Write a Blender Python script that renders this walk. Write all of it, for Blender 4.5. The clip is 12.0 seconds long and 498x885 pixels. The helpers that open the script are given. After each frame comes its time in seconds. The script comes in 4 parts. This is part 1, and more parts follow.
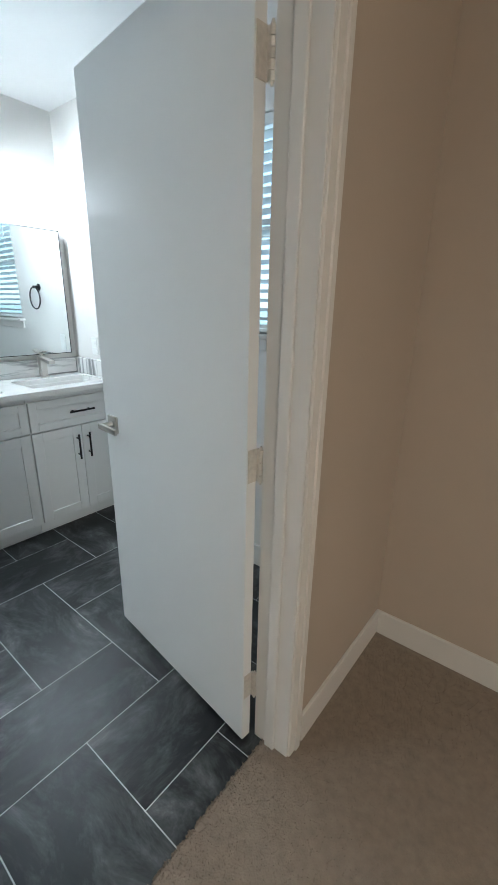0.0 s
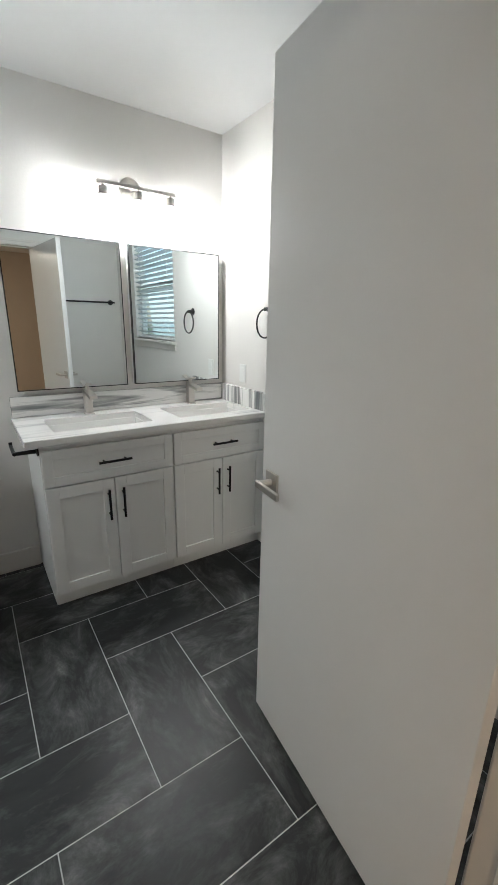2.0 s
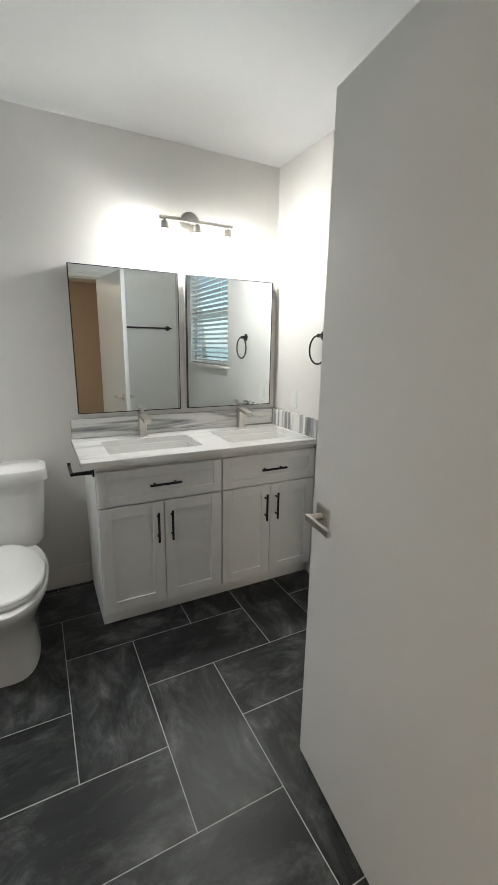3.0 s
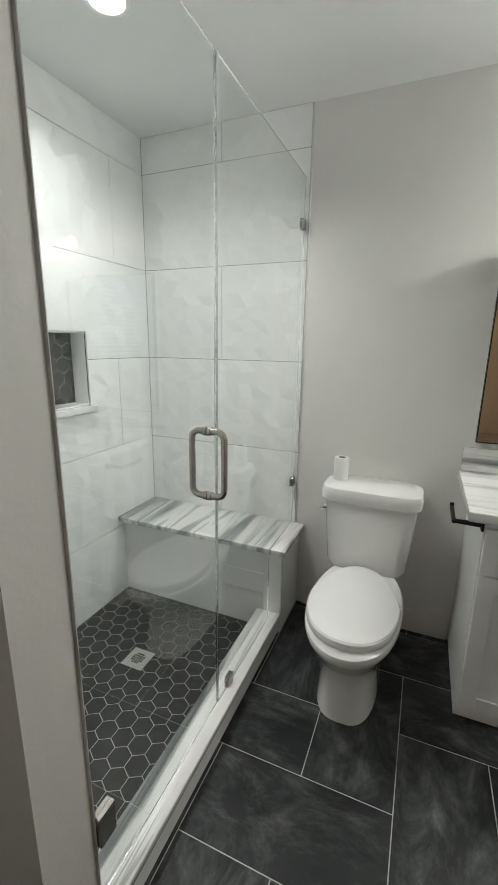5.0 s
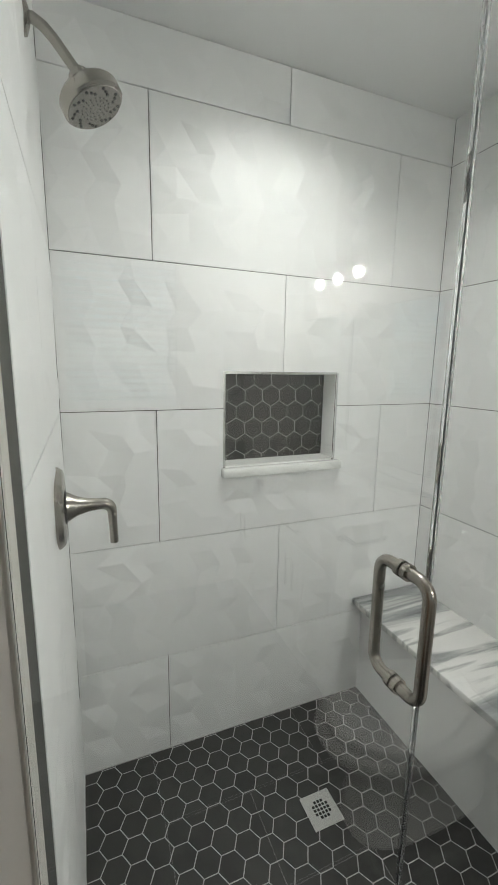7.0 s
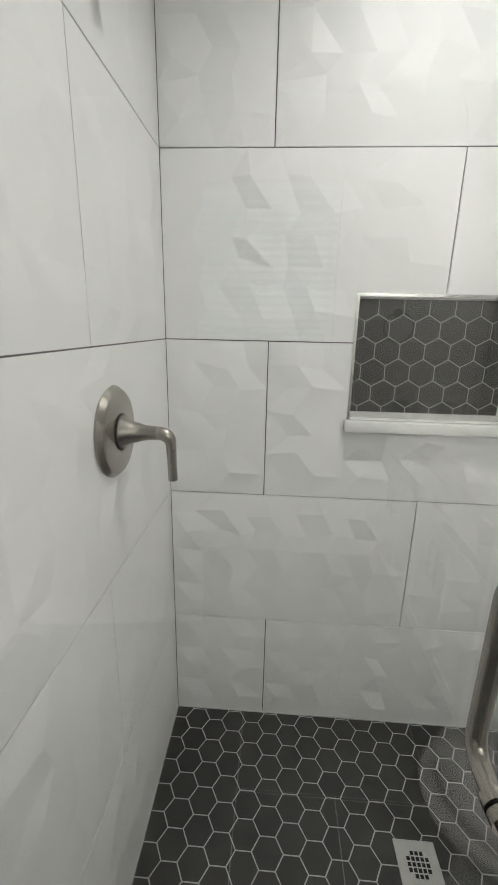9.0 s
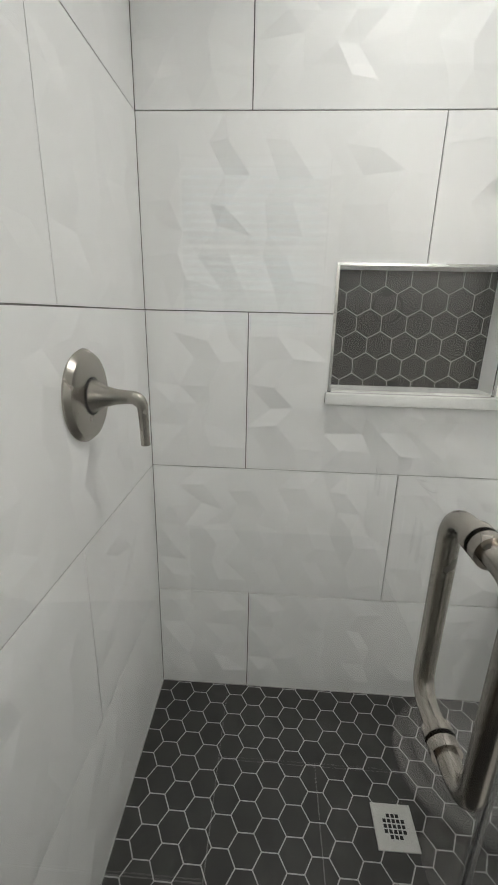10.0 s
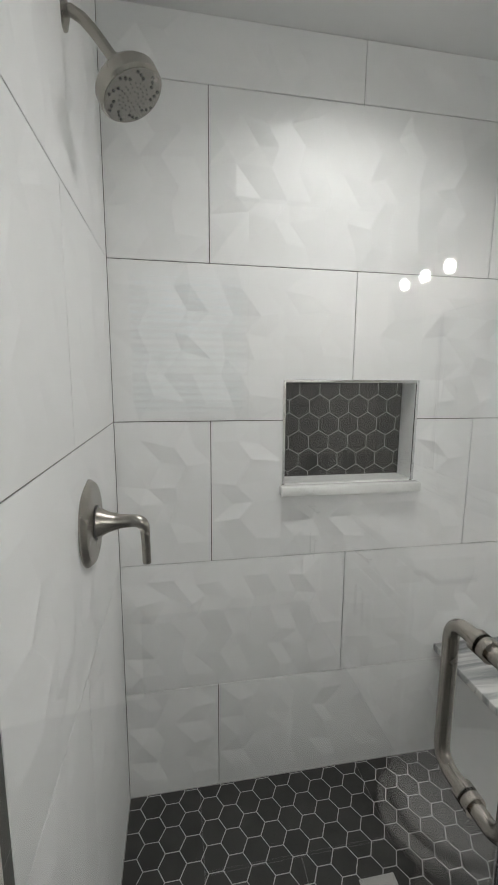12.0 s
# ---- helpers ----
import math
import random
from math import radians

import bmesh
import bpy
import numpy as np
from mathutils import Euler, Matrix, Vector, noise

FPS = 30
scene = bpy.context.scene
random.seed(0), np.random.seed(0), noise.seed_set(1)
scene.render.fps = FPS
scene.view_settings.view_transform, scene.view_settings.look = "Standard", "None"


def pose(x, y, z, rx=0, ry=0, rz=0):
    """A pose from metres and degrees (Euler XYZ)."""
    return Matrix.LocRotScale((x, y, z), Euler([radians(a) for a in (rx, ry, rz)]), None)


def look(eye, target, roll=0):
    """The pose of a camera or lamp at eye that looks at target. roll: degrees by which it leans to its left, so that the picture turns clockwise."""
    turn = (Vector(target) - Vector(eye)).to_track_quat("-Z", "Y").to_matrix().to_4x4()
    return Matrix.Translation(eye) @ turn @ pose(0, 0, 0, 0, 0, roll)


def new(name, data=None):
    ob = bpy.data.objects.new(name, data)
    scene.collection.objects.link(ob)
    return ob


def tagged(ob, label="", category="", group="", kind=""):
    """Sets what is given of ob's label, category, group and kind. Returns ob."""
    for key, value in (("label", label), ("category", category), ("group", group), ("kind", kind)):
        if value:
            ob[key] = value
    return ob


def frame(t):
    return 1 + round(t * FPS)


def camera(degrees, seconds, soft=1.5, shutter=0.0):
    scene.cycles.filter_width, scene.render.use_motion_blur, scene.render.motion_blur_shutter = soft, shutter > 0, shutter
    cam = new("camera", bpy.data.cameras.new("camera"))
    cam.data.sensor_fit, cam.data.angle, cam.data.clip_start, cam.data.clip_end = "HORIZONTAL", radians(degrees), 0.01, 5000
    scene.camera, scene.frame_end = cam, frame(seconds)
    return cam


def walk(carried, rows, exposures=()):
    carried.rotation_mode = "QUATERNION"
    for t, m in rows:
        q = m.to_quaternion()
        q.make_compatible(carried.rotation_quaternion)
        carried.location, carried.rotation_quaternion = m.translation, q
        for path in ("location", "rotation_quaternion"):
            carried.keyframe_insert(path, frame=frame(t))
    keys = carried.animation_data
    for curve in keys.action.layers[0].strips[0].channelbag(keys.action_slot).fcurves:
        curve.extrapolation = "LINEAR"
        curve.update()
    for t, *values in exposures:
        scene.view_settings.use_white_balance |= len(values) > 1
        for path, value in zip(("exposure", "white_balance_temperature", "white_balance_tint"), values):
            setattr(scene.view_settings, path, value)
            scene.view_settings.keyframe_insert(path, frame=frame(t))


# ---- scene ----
cam = camera(62.5, 12.0)
PATH = [
    (0, (0.003, 0.005, 1.368), (-1.176, 1.496, 0.746), 1.1),
    (0.5, (-0.185, 0.151, 1.361), (-1.541, 1.453, 0.68), 1.1),
    (1, (-0.32, 0.174, 1.316), (-1.777, 1.357, 0.626), 1.1),
    (1.5, (-0.379, 0.162, 1.324), (-1.91, 1.281, 0.69), 1.1),
    (2, (-0.391, 0.127, 1.409), (-1.975, 1.214, 0.854), 1.1),
    (2.5, (-0.4, 0.117, 1.434), (-2.04, 1.152, 0.945), 1.0),
    (2.7, (-0.409, 0.124, 1.43), (-2.078, 1.119, 0.957), 1.0),
    (4.3, (-0.596, 0.169, 1.426), (-2.54, 0.121, 0.959), 0.7),
    (4.5, (-0.657, 0.157, 1.434), (-2.585, -0.095, 0.965), 0.7),
    (5, (-0.821, 0.092, 1.453), (-2.613, -0.661, 0.985), 0.9),
    (5.5, (-1.002, 0.104, 1.458), (-2.562, -1.063, 1.002), 1.1),
    (6, (-1.224, 0.155, 1.496), (-2.497, -1.324, 1.058), 0.9),
    (6.5, (-1.347, 0.093, 1.477), (-2.355, -1.591, 1.093), 0.7),
    (7, (-1.437, -0.02, 1.515), (-2.177, -1.843, 1.154), 0.85),
    (7.5, (-1.537, -0.125, 1.522), (-1.996, -2.037, 1.152), 1.0),
    (7.7, (-1.582, -0.155, 1.525), (-1.927, -2.089, 1.146), 1.0),
    (9.3, (-1.729, -0.219, 1.375), (-1.575, -2.124, 0.787), 1.2),
    (9.5, (-1.754, -0.22, 1.362), (-1.591, -2.12, 0.759), 1.2),
    (10, (-1.743, -0.209, 1.359), (-1.639, -2.116, 0.764), 1.3),
    (10.5, (-1.683, -0.182, 1.391), (-1.684, -2.106, 0.847), 1.3),
    (11, (-1.627, -0.161, 1.436), (-1.749, -2.101, 0.967), 1.1),
    (11.5, (-1.589, -0.139, 1.467), (-1.834, -2.086, 1.081), 0.8),
    (12, (-1.559, -0.117, 1.503), (-1.905, -2.062, 1.193), 0.4),
]
walk(cam, [(t, look(eye, target, roll)) for t, eye, target, roll in PATH], exposures=[(0, 1.05, 5250, 1), (0.5, 0.95, 5150, 0), (1.2, 0.85, 5600, 4), (2.5, 0.6, 6200, 7), (4.5, 0.55, 6350, 5), (6, 0.5, 6400, 4), (7.5, 0.15, 6500, 8), (9.5, 0.14, 6600, 10), (12, -0.05, 6450, 11)])

# ---- world and lights ----
world = bpy.data.worlds.new("world")
scene.world = world
world.use_nodes = True
wn = world.node_tree
sky = wn.nodes.new("ShaderNodeTexSky")
sky.sky_type, sky.sun_disc = "NISHITA", False
sky.sun_elevation, sky.sun_rotation = radians(48), radians(150)
wn.links.new(sky.outputs[0], wn.nodes["Background"].inputs[0])
wn.nodes["Background"].inputs[1].default_value = 0.10
sun_data = bpy.data.lights.new("sun", "SUN")
sun_data.energy, sun_data.angle, sun_data.color = 2.0, radians(0.5), (1, 0.95, 0.88)
sun = new("sun", sun_data)
sun.matrix_world = look((0, 0, 0), (0.335, 0.58, -0.743))

BULB, CAN, BEDROOM, WINDOW = 285.0, 365.0, 130.0, 1.2
win_light = bpy.data.lights.new("window_daylight", "AREA")
win_light.shape, win_light.size, win_light.size_y = "RECTANGLE", 0.84, 0.84
win_light.energy, win_light.color = WINDOW, (0.68, 0.88, 1.0)
new("window_daylight", win_light).matrix_world = look((-1.55, 1.72, 1.68), (-1.55, 0.0, 1.5))

# ---- plan, in metres ----
WX = -2.885      # vanity wall
RY = 1.60        # window wall
DX = -0.590      # door wall, bathroom face
BX = -0.471      # door wall, bedroom face
NY = -1.431      # niche wall, tile face
VX = -1.368      # valve wall, tile face
TX = -2.880      # bench wall, tile face
GY = -0.510      # shower glass
CZ = 2.50        # ceiling
TY = -0.488      # edge of the bench-wall tiling


# ---- materials ----
def mat(name, color, rough=0.5, metal=0.0, vary=0.06, scale=6.0, bump=0.0, bscale=60.0, fine=0.0, **more):
    m = bpy.data.materials.new(name)
    m.use_nodes = True
    nt = m.node_tree
    b = nt.nodes["Principled BSDF"]
    b.inputs["Metallic"].default_value = metal
    for k, v in more.items():
        b.inputs[k.replace("_", " ")].default_value = v
    geo = nt.nodes.new("ShaderNodeNewGeometry")
    n = nt.nodes.new("ShaderNodeTexNoise")
    n.inputs["Scale"].default_value, n.inputs["Detail"].default_value = scale, 5
    nt.links.new(geo.outputs["Position"], n.inputs["Vector"])
    mix = nt.nodes.new("ShaderNodeMixRGB")
    mix.inputs[1].default_value = (*[c * (1 - vary) for c in color], 1)
    mix.inputs[2].default_value = (*[min(1, c * (1 + vary)) for c in color], 1)
    nt.links.new(n.outputs["Fac"], mix.inputs[0])
    nt.links.new(mix.outputs[0], b.inputs["Base Color"])
    rr = nt.nodes.new("ShaderNodeMapRange")
    rr.inputs["To Min"].default_value, rr.inputs["To Max"].default_value = rough * 0.85, min(1, rough * 1.15)
    nt.links.new(n.outputs["Fac"], rr.inputs["Value"])
    nt.links.new(rr.outputs[0], b.inputs["Roughness"])
    if bump:
        n2 = nt.nodes.new("ShaderNodeTexNoise")
        n2.inputs["Scale"].default_value, n2.inputs["Detail"].default_value = bscale, 3
        nt.links.new(geo.outputs["Position"], n2.inputs["Vector"])
        bp = nt.nodes.new("ShaderNodeBump")
        bp.inputs["Strength"].default_value, bp.inputs["Distance"].default_value = bump, 0.003
        nt.links.new(n2.outputs["Fac"], bp.inputs["Height"])
        nt.links.new(bp.outputs[0], b.inputs["Normal"])
    return m


def ramp(nt, src, stops):
    r = nt.nodes.new("ShaderNodeValToRGB")
    while len(r.color_ramp.elements) < len(stops):
        r.color_ramp.elements.new(0.5)
    for e, (p, c) in zip(r.color_ramp.elements, stops):
        e.position, e.color = p, (*c, 1)
    nt.links.new(src, r.inputs[0])
    return r.outputs[0]


def stone(name, stretch, stops, rough, scale=1.0, distort=1.0, offset=True, wisp=None, bump=0.0):
    """A veined stone: noise stretched along one axis, with Object Info's Random to set pieces apart."""
    m = bpy.data.materials.new(name)
    m.use_nodes = True
    nt = m.node_tree
    b = nt.nodes["Principled BSDF"]
    geo = nt.nodes.new("ShaderNodeNewGeometry")
    src = geo.outputs["Position"]
    if offset:
        info = nt.nodes.new("ShaderNodeObjectInfo")
        mul = nt.nodes.new("ShaderNodeVectorMath")
        mul.operation = "MULTIPLY_ADD"
        comb = nt.nodes.new("ShaderNodeCombineXYZ")
        for i in range(3):
            nt.links.new(info.outputs["Random"], comb.inputs[i])
        mul.inputs[1].default_value = (37, 23, 11)
        nt.links.new(comb.outputs[0], mul.inputs[0])
        nt.links.new(src, mul.inputs[2])
        src = mul.outputs[0]
    mp = nt.nodes.new("ShaderNodeMapping")
    mp.inputs["Scale"].default_value = stretch
    nt.links.new(src, mp.inputs["Vector"])
    n = nt.nodes.new("ShaderNodeTexNoise")
    n.inputs["Scale"].default_value, n.inputs["Detail"].default_value, n.inputs["Distortion"].default_value = scale, 7, distort
    n.inputs["Roughness"].default_value = 0.58
    nt.links.new(mp.outputs[0], n.inputs["Vector"])
    col = ramp(nt, n.outputs["Fac"], stops)
    if wisp:
        n2 = nt.nodes.new("ShaderNodeTexNoise")
        n2.inputs["Scale"].default_value, n2.inputs["Detail"].default_value, n2.inputs["Distortion"].default_value = scale * 1.35, 13, 0.45
        n2.inputs["Roughness"].default_value = 0.74
        nt.links.new(mp.outputs[0], n2.inputs["Vector"])
        fac = ramp(nt, n2.outputs["Fac"], [(0.46, (0, 0, 0)), (0.55, (0.18, 0.16, 0.16)), (0.63, (0.42, 0.42, 0.42)), (0.72, (1, 1, 1))])
        mx = nt.nodes.new("ShaderNodeMixRGB")
        nt.links.new(fac, mx.inputs[0])
        nt.links.new(col, mx.inputs[1])
        mx.inputs[2].default_value = (*wisp, 1)
        col = mx.outputs[0]
    nt.links.new(col, b.inputs["Base Color"])
    b.inputs["Roughness"].default_value = rough
    if wisp:
        b.inputs["Specular IOR Level"].default_value = 0.32
    if bump:
        n3 = nt.nodes.new("ShaderNodeTexNoise")
        n3.inputs["Scale"].default_value, n3.inputs["Detail"].default_value = 45, 6
        nt.links.new(geo.outputs["Position"], n3.inputs["Vector"])
        bp = nt.nodes.new("ShaderNodeBump")
        bp.inputs["Strength"].default_value, bp.inputs["Distance"].default_value = bump, 0.002
        nt.links.new(n3.outputs["Fac"], bp.inputs["Height"])
        nt.links.new(bp.outputs[0], b.inputs["Normal"])
    return m


def glow(name, color, strength):
    m = bpy.data.materials.new(name)
    m.use_nodes = True
    b = m.node_tree.nodes["Principled BSDF"]
    b.inputs["Base Color"].default_value = (0.8, 0.8, 0.8, 1)
    b.inputs["Emission Color"].default_value = (*color, 1)
    b.inputs["Emission Strength"].default_value = strength
    return m


def glass(name, color, rough=0.0):
    m = bpy.data.materials.new(name)
    m.use_nodes = True
    b = m.node_tree.nodes["Principled BSDF"]
    b.inputs["Base Color"].default_value = (*color, 1)
    b.inputs["Roughness"].default_value = rough
    b.inputs["Transmission Weight"].default_value = 1.0
    b.inputs["IOR"].default_value = 1.5
    return m


PAINT = mat("wall_paint", (0.75, 0.73, 0.70), 0.55, vary=0.03, scale=2.0, bump=0.16, bscale=95)
CEIL = mat("ceiling_paint", (0.76, 0.76, 0.755), 0.7, vary=0.02, bump=0.12, bscale=80)
TAN = mat("bedroom_paint", (0.50, 0.42, 0.34), 0.6, vary=0.04, bump=0.16, bscale=95)
TRIM = mat("trim_paint", (0.74, 0.71, 0.67), 0.35, vary=0.03, scale=9, bump=0.05, bscale=40)
DOORP = mat("door_paint", (0.82, 0.82, 0.81), 0.30, vary=0.02, scale=4, bump=0.05, bscale=70)
CAB = mat("cabinet_paint", (0.85, 0.85, 0.84), 0.32, vary=0.02)
BLACK = mat("matt_black_metal", (0.012, 0.012, 0.013), 0.4, metal=0.4, vary=0.2)
NICKEL = mat("brushed_nickel", (0.39, 0.365, 0.33), 0.26, metal=1.0, vary=0.02, scale=40)
LAMPN = mat("satin_nickel", (0.60, 0.57, 0.53), 0.30, metal=1.0, vary=0.02, scale=40)
HINGEP = mat("painted_steel", (0.66, 0.62, 0.56), 0.38, metal=0.2, vary=0.25, scale=70)
CHROME = mat("polished_chrome", (0.80, 0.80, 0.80), 0.12, metal=1.0, vary=0.03)
STEEL = mat("drain_steel", (0.62, 0.62, 0.60), 0.33, metal=1.0, vary=0.1, scale=60)
PORC = mat("porcelain", (0.86, 0.85, 0.83), 0.08, vary=0.015, Coat_Weight=0.5)
SEATP = mat("seat_plastic", (0.88, 0.875, 0.86), 0.18, vary=0.01)
WTILE = mat("white_wall_tile", (0.84, 0.84, 0.835), 0.42, vary=0.015, scale=3, bump=0.05, bscale=120, Specular_IOR_Level=0.35)
GROUTW = mat("wall_grout", (0.13, 0.13, 0.125), 0.8, vary=0.1)
GROUTF = mat("floor_grout", (0.48, 0.48, 0.47), 0.85, vary=0.15, scale=30)
HEXG = mat("hex_grout", (0.45, 0.45, 0.44), 0.85, vary=0.15, scale=30)
HEXT = stone("charcoal_hex_tile", (1, 1, 1), [(0.25, (0.019, 0.018, 0.017)), (0.75, (0.044, 0.042, 0.039))], 0.36, scale=7, bump=0.05)
SLATE_X = stone("slate_tile_x", (1.2, 2.6, 2), [(0.32, (0.006, 0.0065, 0.007)), (0.75, (0.030, 0.032, 0.033))], 0.40, scale=2.1, distort=0.5, wisp=(0.21, 0.215, 0.21), bump=0.3)
SLATE_Y = stone("slate_tile_y", (2.6, 1.2, 2), [(0.32, (0.006, 0.0065, 0.007)), (0.75, (0.030, 0.032, 0.033))], 0.40, scale=2.1, distort=0.5, wisp=(0.21, 0.215, 0.21), bump=0.3)
BANDS = [(0.34, (0.16, 0.17, 0.175)), (0.43, (0.42, 0.42, 0.41)), (0.50, (0.80, 0.79, 0.77)), (0.62, (0.82, 0.81, 0.79)), (0.70, (0.40, 0.41, 0.41))]
MARBLE_Y = stone("banded_marble_counter", (10, 0.7, 9), [(0.32, (0.45, 0.46, 0.46)), (0.40, (0.66, 0.66, 0.65)), (0.46, (0.83, 0.82, 0.80)), (0.60, (0.84, 0.83, 0.81)), (0.70, (0.55, 0.56, 0.56))], 0.14, scale=1.0, distort=0.6, offset=False)
MARBLE_BS = stone("banded_marble_splash", (9, 0.9, 14), BANDS, 0.14, scale=1.0, distort=0.9, offset=False)
MARBLE_B = stone("banded_marble_bench", (0.8, 10.5, 5), [(0.34, (0.17, 0.18, 0.185)), (0.42, (0.36, 0.37, 0.37)), (0.49, (0.76, 0.75, 0.73)), (0.59, (0.80, 0.79, 0.77)), (0.67, (0.34, 0.35, 0.35))], 0.14, scale=0.9, distort=0.9, offset=False)
MARBLE_C = stone("banded_marble_curb", (0.9, 24, 13), BANDS, 0.30, scale=1.0, distort=0.6, offset=False)
MARBLE_W = stone("white_marble", (4, 4, 4), [(0.25, (0.62, 0.62, 0.60)), (0.5, (0.83, 0.83, 0.81))], 0.15, offset=False)
MIRROR = mat("mirror_silver", (0.86, 0.90, 0.90), 0.0, metal=1.0, vary=0.0)
MIRROR.node_tree.nodes["Principled BSDF"].inputs["Roughness"].links and MIRROR.node_tree.links.remove(MIRROR.node_tree.nodes["Principled BSDF"].inputs["Roughness"].links[0])
MIRROR.node_tree.nodes["Principled BSDF"].inputs["Roughness"].default_value = 0.01
GLASS = glass("clear_glass", (0.965, 0.990, 0.981))
ALU = mat("satin_aluminium", (0.66, 0.65, 0.63), 0.45, metal=0.7, vary=0.08, scale=30)
SEALANT = mat("grey_sealant", (0.50, 0.49, 0.47), 0.6, vary=0.2, scale=60, bump=0.4, bscale=90)
SEAL = glass("clear_vinyl_seal", (0.85, 0.88, 0.87), 0.25)
PAPER = mat("tissue_paper", (0.86, 0.86, 0.84), 0.9, vary=0.03, scale=50, bump=0.2, bscale=150)
CARD = mat("brown_card", (0.22, 0.17, 0.12), 0.9)
PLASTIC = mat("white_plastic", (0.80, 0.80, 0.78), 0.35, vary=0.01)
BLIND = mat("blind_slat", (0.80, 0.82, 0.82), 0.4, vary=0.03)
CARPET = mat("beige_carpet", (0.26, 0.205, 0.155), 0.95, vary=0.28, scale=38, bump=0.8, bscale=220)
FOLIAGE = mat("leaf_green", (0.06, 0.12, 0.035), 0.6, vary=0.4, scale=9)
GRASS = mat("lawn", (0.07, 0.11, 0.04), 0.9, vary=0.4, scale=3)
BARK = mat("bark", (0.12, 0.09, 0.07), 0.9, vary=0.3, scale=20)
BULBM = glow("lit_bulb", (1.0, 0.97, 0.93), BULB)
CANM = glow("lit_downlight", (1.0, 0.98, 0.95), CAN)
BEDM = glow("lit_bedroom_diffuser", (1.0, 0.84, 0.66), BEDROOM)


# ---- building helpers ----
ORIGIN = {}


def box(bm, x0, x1, y0, y1, z0, z1, bevel=0.0, seg=1):
    g = bmesh.ops.create_cube(bm, size=1.0, matrix=Matrix.Translation(((x0 + x1) / 2, (y0 + y1) / 2, (z0 + z1) / 2)) @ Matrix.Diagonal((abs(x1 - x0), abs(y1 - y0), abs(z1 - z0), 1)))
    if bevel:
        edges = {e for v in g["verts"] for e in v.link_edges}
        bmesh.ops.bevel(bm, geom=list(edges), offset=bevel, segments=seg, affect="EDGES", profile=0.5)
    return bm


def bx(*a, **k):
    return box(bmesh.new(), *a, **k)


def rod(bm, a, b, r, r2=None, seg=20):
    a, b = Vector(a), Vector(b)
    d = b - a
    m = Matrix.Translation((a + b) / 2) @ d.to_track_quat("Z", "Y").to_matrix().to_4x4()
    bmesh.ops.create_cone(bm, cap_ends=True, segments=seg, radius1=r, radius2=r if r2 is None else r2, depth=d.length, matrix=m)
    return bm


def rd(*a, **k):
    return rod(bmesh.new(), *a, **k)


def lathe(bm, profile, m, seg=28):
    """Revolve (radius, height) pairs about the local z axis of m."""
    rings = []
    for r, h in profile:
        rings.append([bm.verts.new(m @ Vector((r * math.cos(2 * math.pi * i / seg), r * math.sin(2 * math.pi * i / seg), h))) for i in range(seg)])
    for p, q in zip(rings, rings[1:]):
        for i in range(seg):
            bm.faces.new((p[i], p[(i + 1) % seg], q[(i + 1) % seg], q[i]))
    bm.faces.new(list(reversed(rings[0])))
    bm.faces.new(rings[-1])
    return bm


def tube(bm, pts, r, seg=14, closed=False):
    pts = [Vector(p) for p in pts]
    n = len(pts)
    rings = []
    up = None
    for i, p in enumerate(pts):
        q0 = pts[(i - 1) % n] if closed or i else pts[0]
        q1 = pts[(i + 1) % n] if closed or i < n - 1 else pts[-1]
        t = (q1 - q0).normalized()
        if up is None:
            up = t.orthogonal().normalized()
        up = (up - t * up.dot(t)).normalized()
        s = t.cross(up)
        rad = r[i] if isinstance(r, (list, tuple)) else r
        rings.append([bm.verts.new(p + rad * (math.cos(2 * math.pi * k / seg) * up + math.sin(2 * math.pi * k / seg) * s)) for k in range(seg)])
    pairs = list(zip(rings, rings[1:])) + ([(rings[-1], rings[0])] if closed else [])
    for a, b in pairs:
        for k in range(seg):
            bm.faces.new((a[k], a[(k + 1) % seg], b[(k + 1) % seg], b[k]))
    if not closed:
        bm.faces.new(list(reversed(rings[0])))
        bm.faces.new(rings[-1])
    return bm


def arc(c, u, v, r, a0, a1, n=8):
    c, u, v = Vector(c), Vector(u), Vector(v)
    return [c + r * (math.cos(a) * u + math.sin(a) * v) for a in (radians(a0 + (a1 - a0) * i / n) for i in range(n + 1))]


def mesh(name, bm, material, smooth=True):
    bmesh.ops.recalc_face_normals(bm, faces=bm.faces)
    me = bpy.data.meshes.new(name)
    bm.to_mesh(me)
    bm.free()
    me.materials.append(material)
    if smooth:
        me.polygons.foreach_set("use_smooth", [True] * len(me.polygons))
        me.set_sharp_from_angle(angle=radians(32))
    return me


def thing(name, at, label, category, group="", kind=""):
    ob = new(name)
    ob.empty_display_size = 0.05
    ob.location = at
    ORIGIN[ob] = Vector(at)
    return tagged(ob, label, category, group, kind)


def part(name, bm, material, parent, label="", smooth=True):
    o = ORIGIN[parent]
    bmesh.ops.translate(bm, verts=bm.verts, vec=-o)
    ob = new(name, mesh(name, bm, material, smooth))
    ob.parent = parent
    ORIGIN[ob] = o
    return tagged(ob, label)


def single(name, bm, material, label, category, group="", kind="", smooth=True):
    ob = new(name, mesh(name, bm, material, smooth))
    ORIGIN[ob] = Vector((0, 0, 0))
    return tagged(ob, label, category, group, kind)


def structure(name, bm, material, label, category="wall"):
    return single(name, bm, material, label, category, kind="structure", smooth=False)


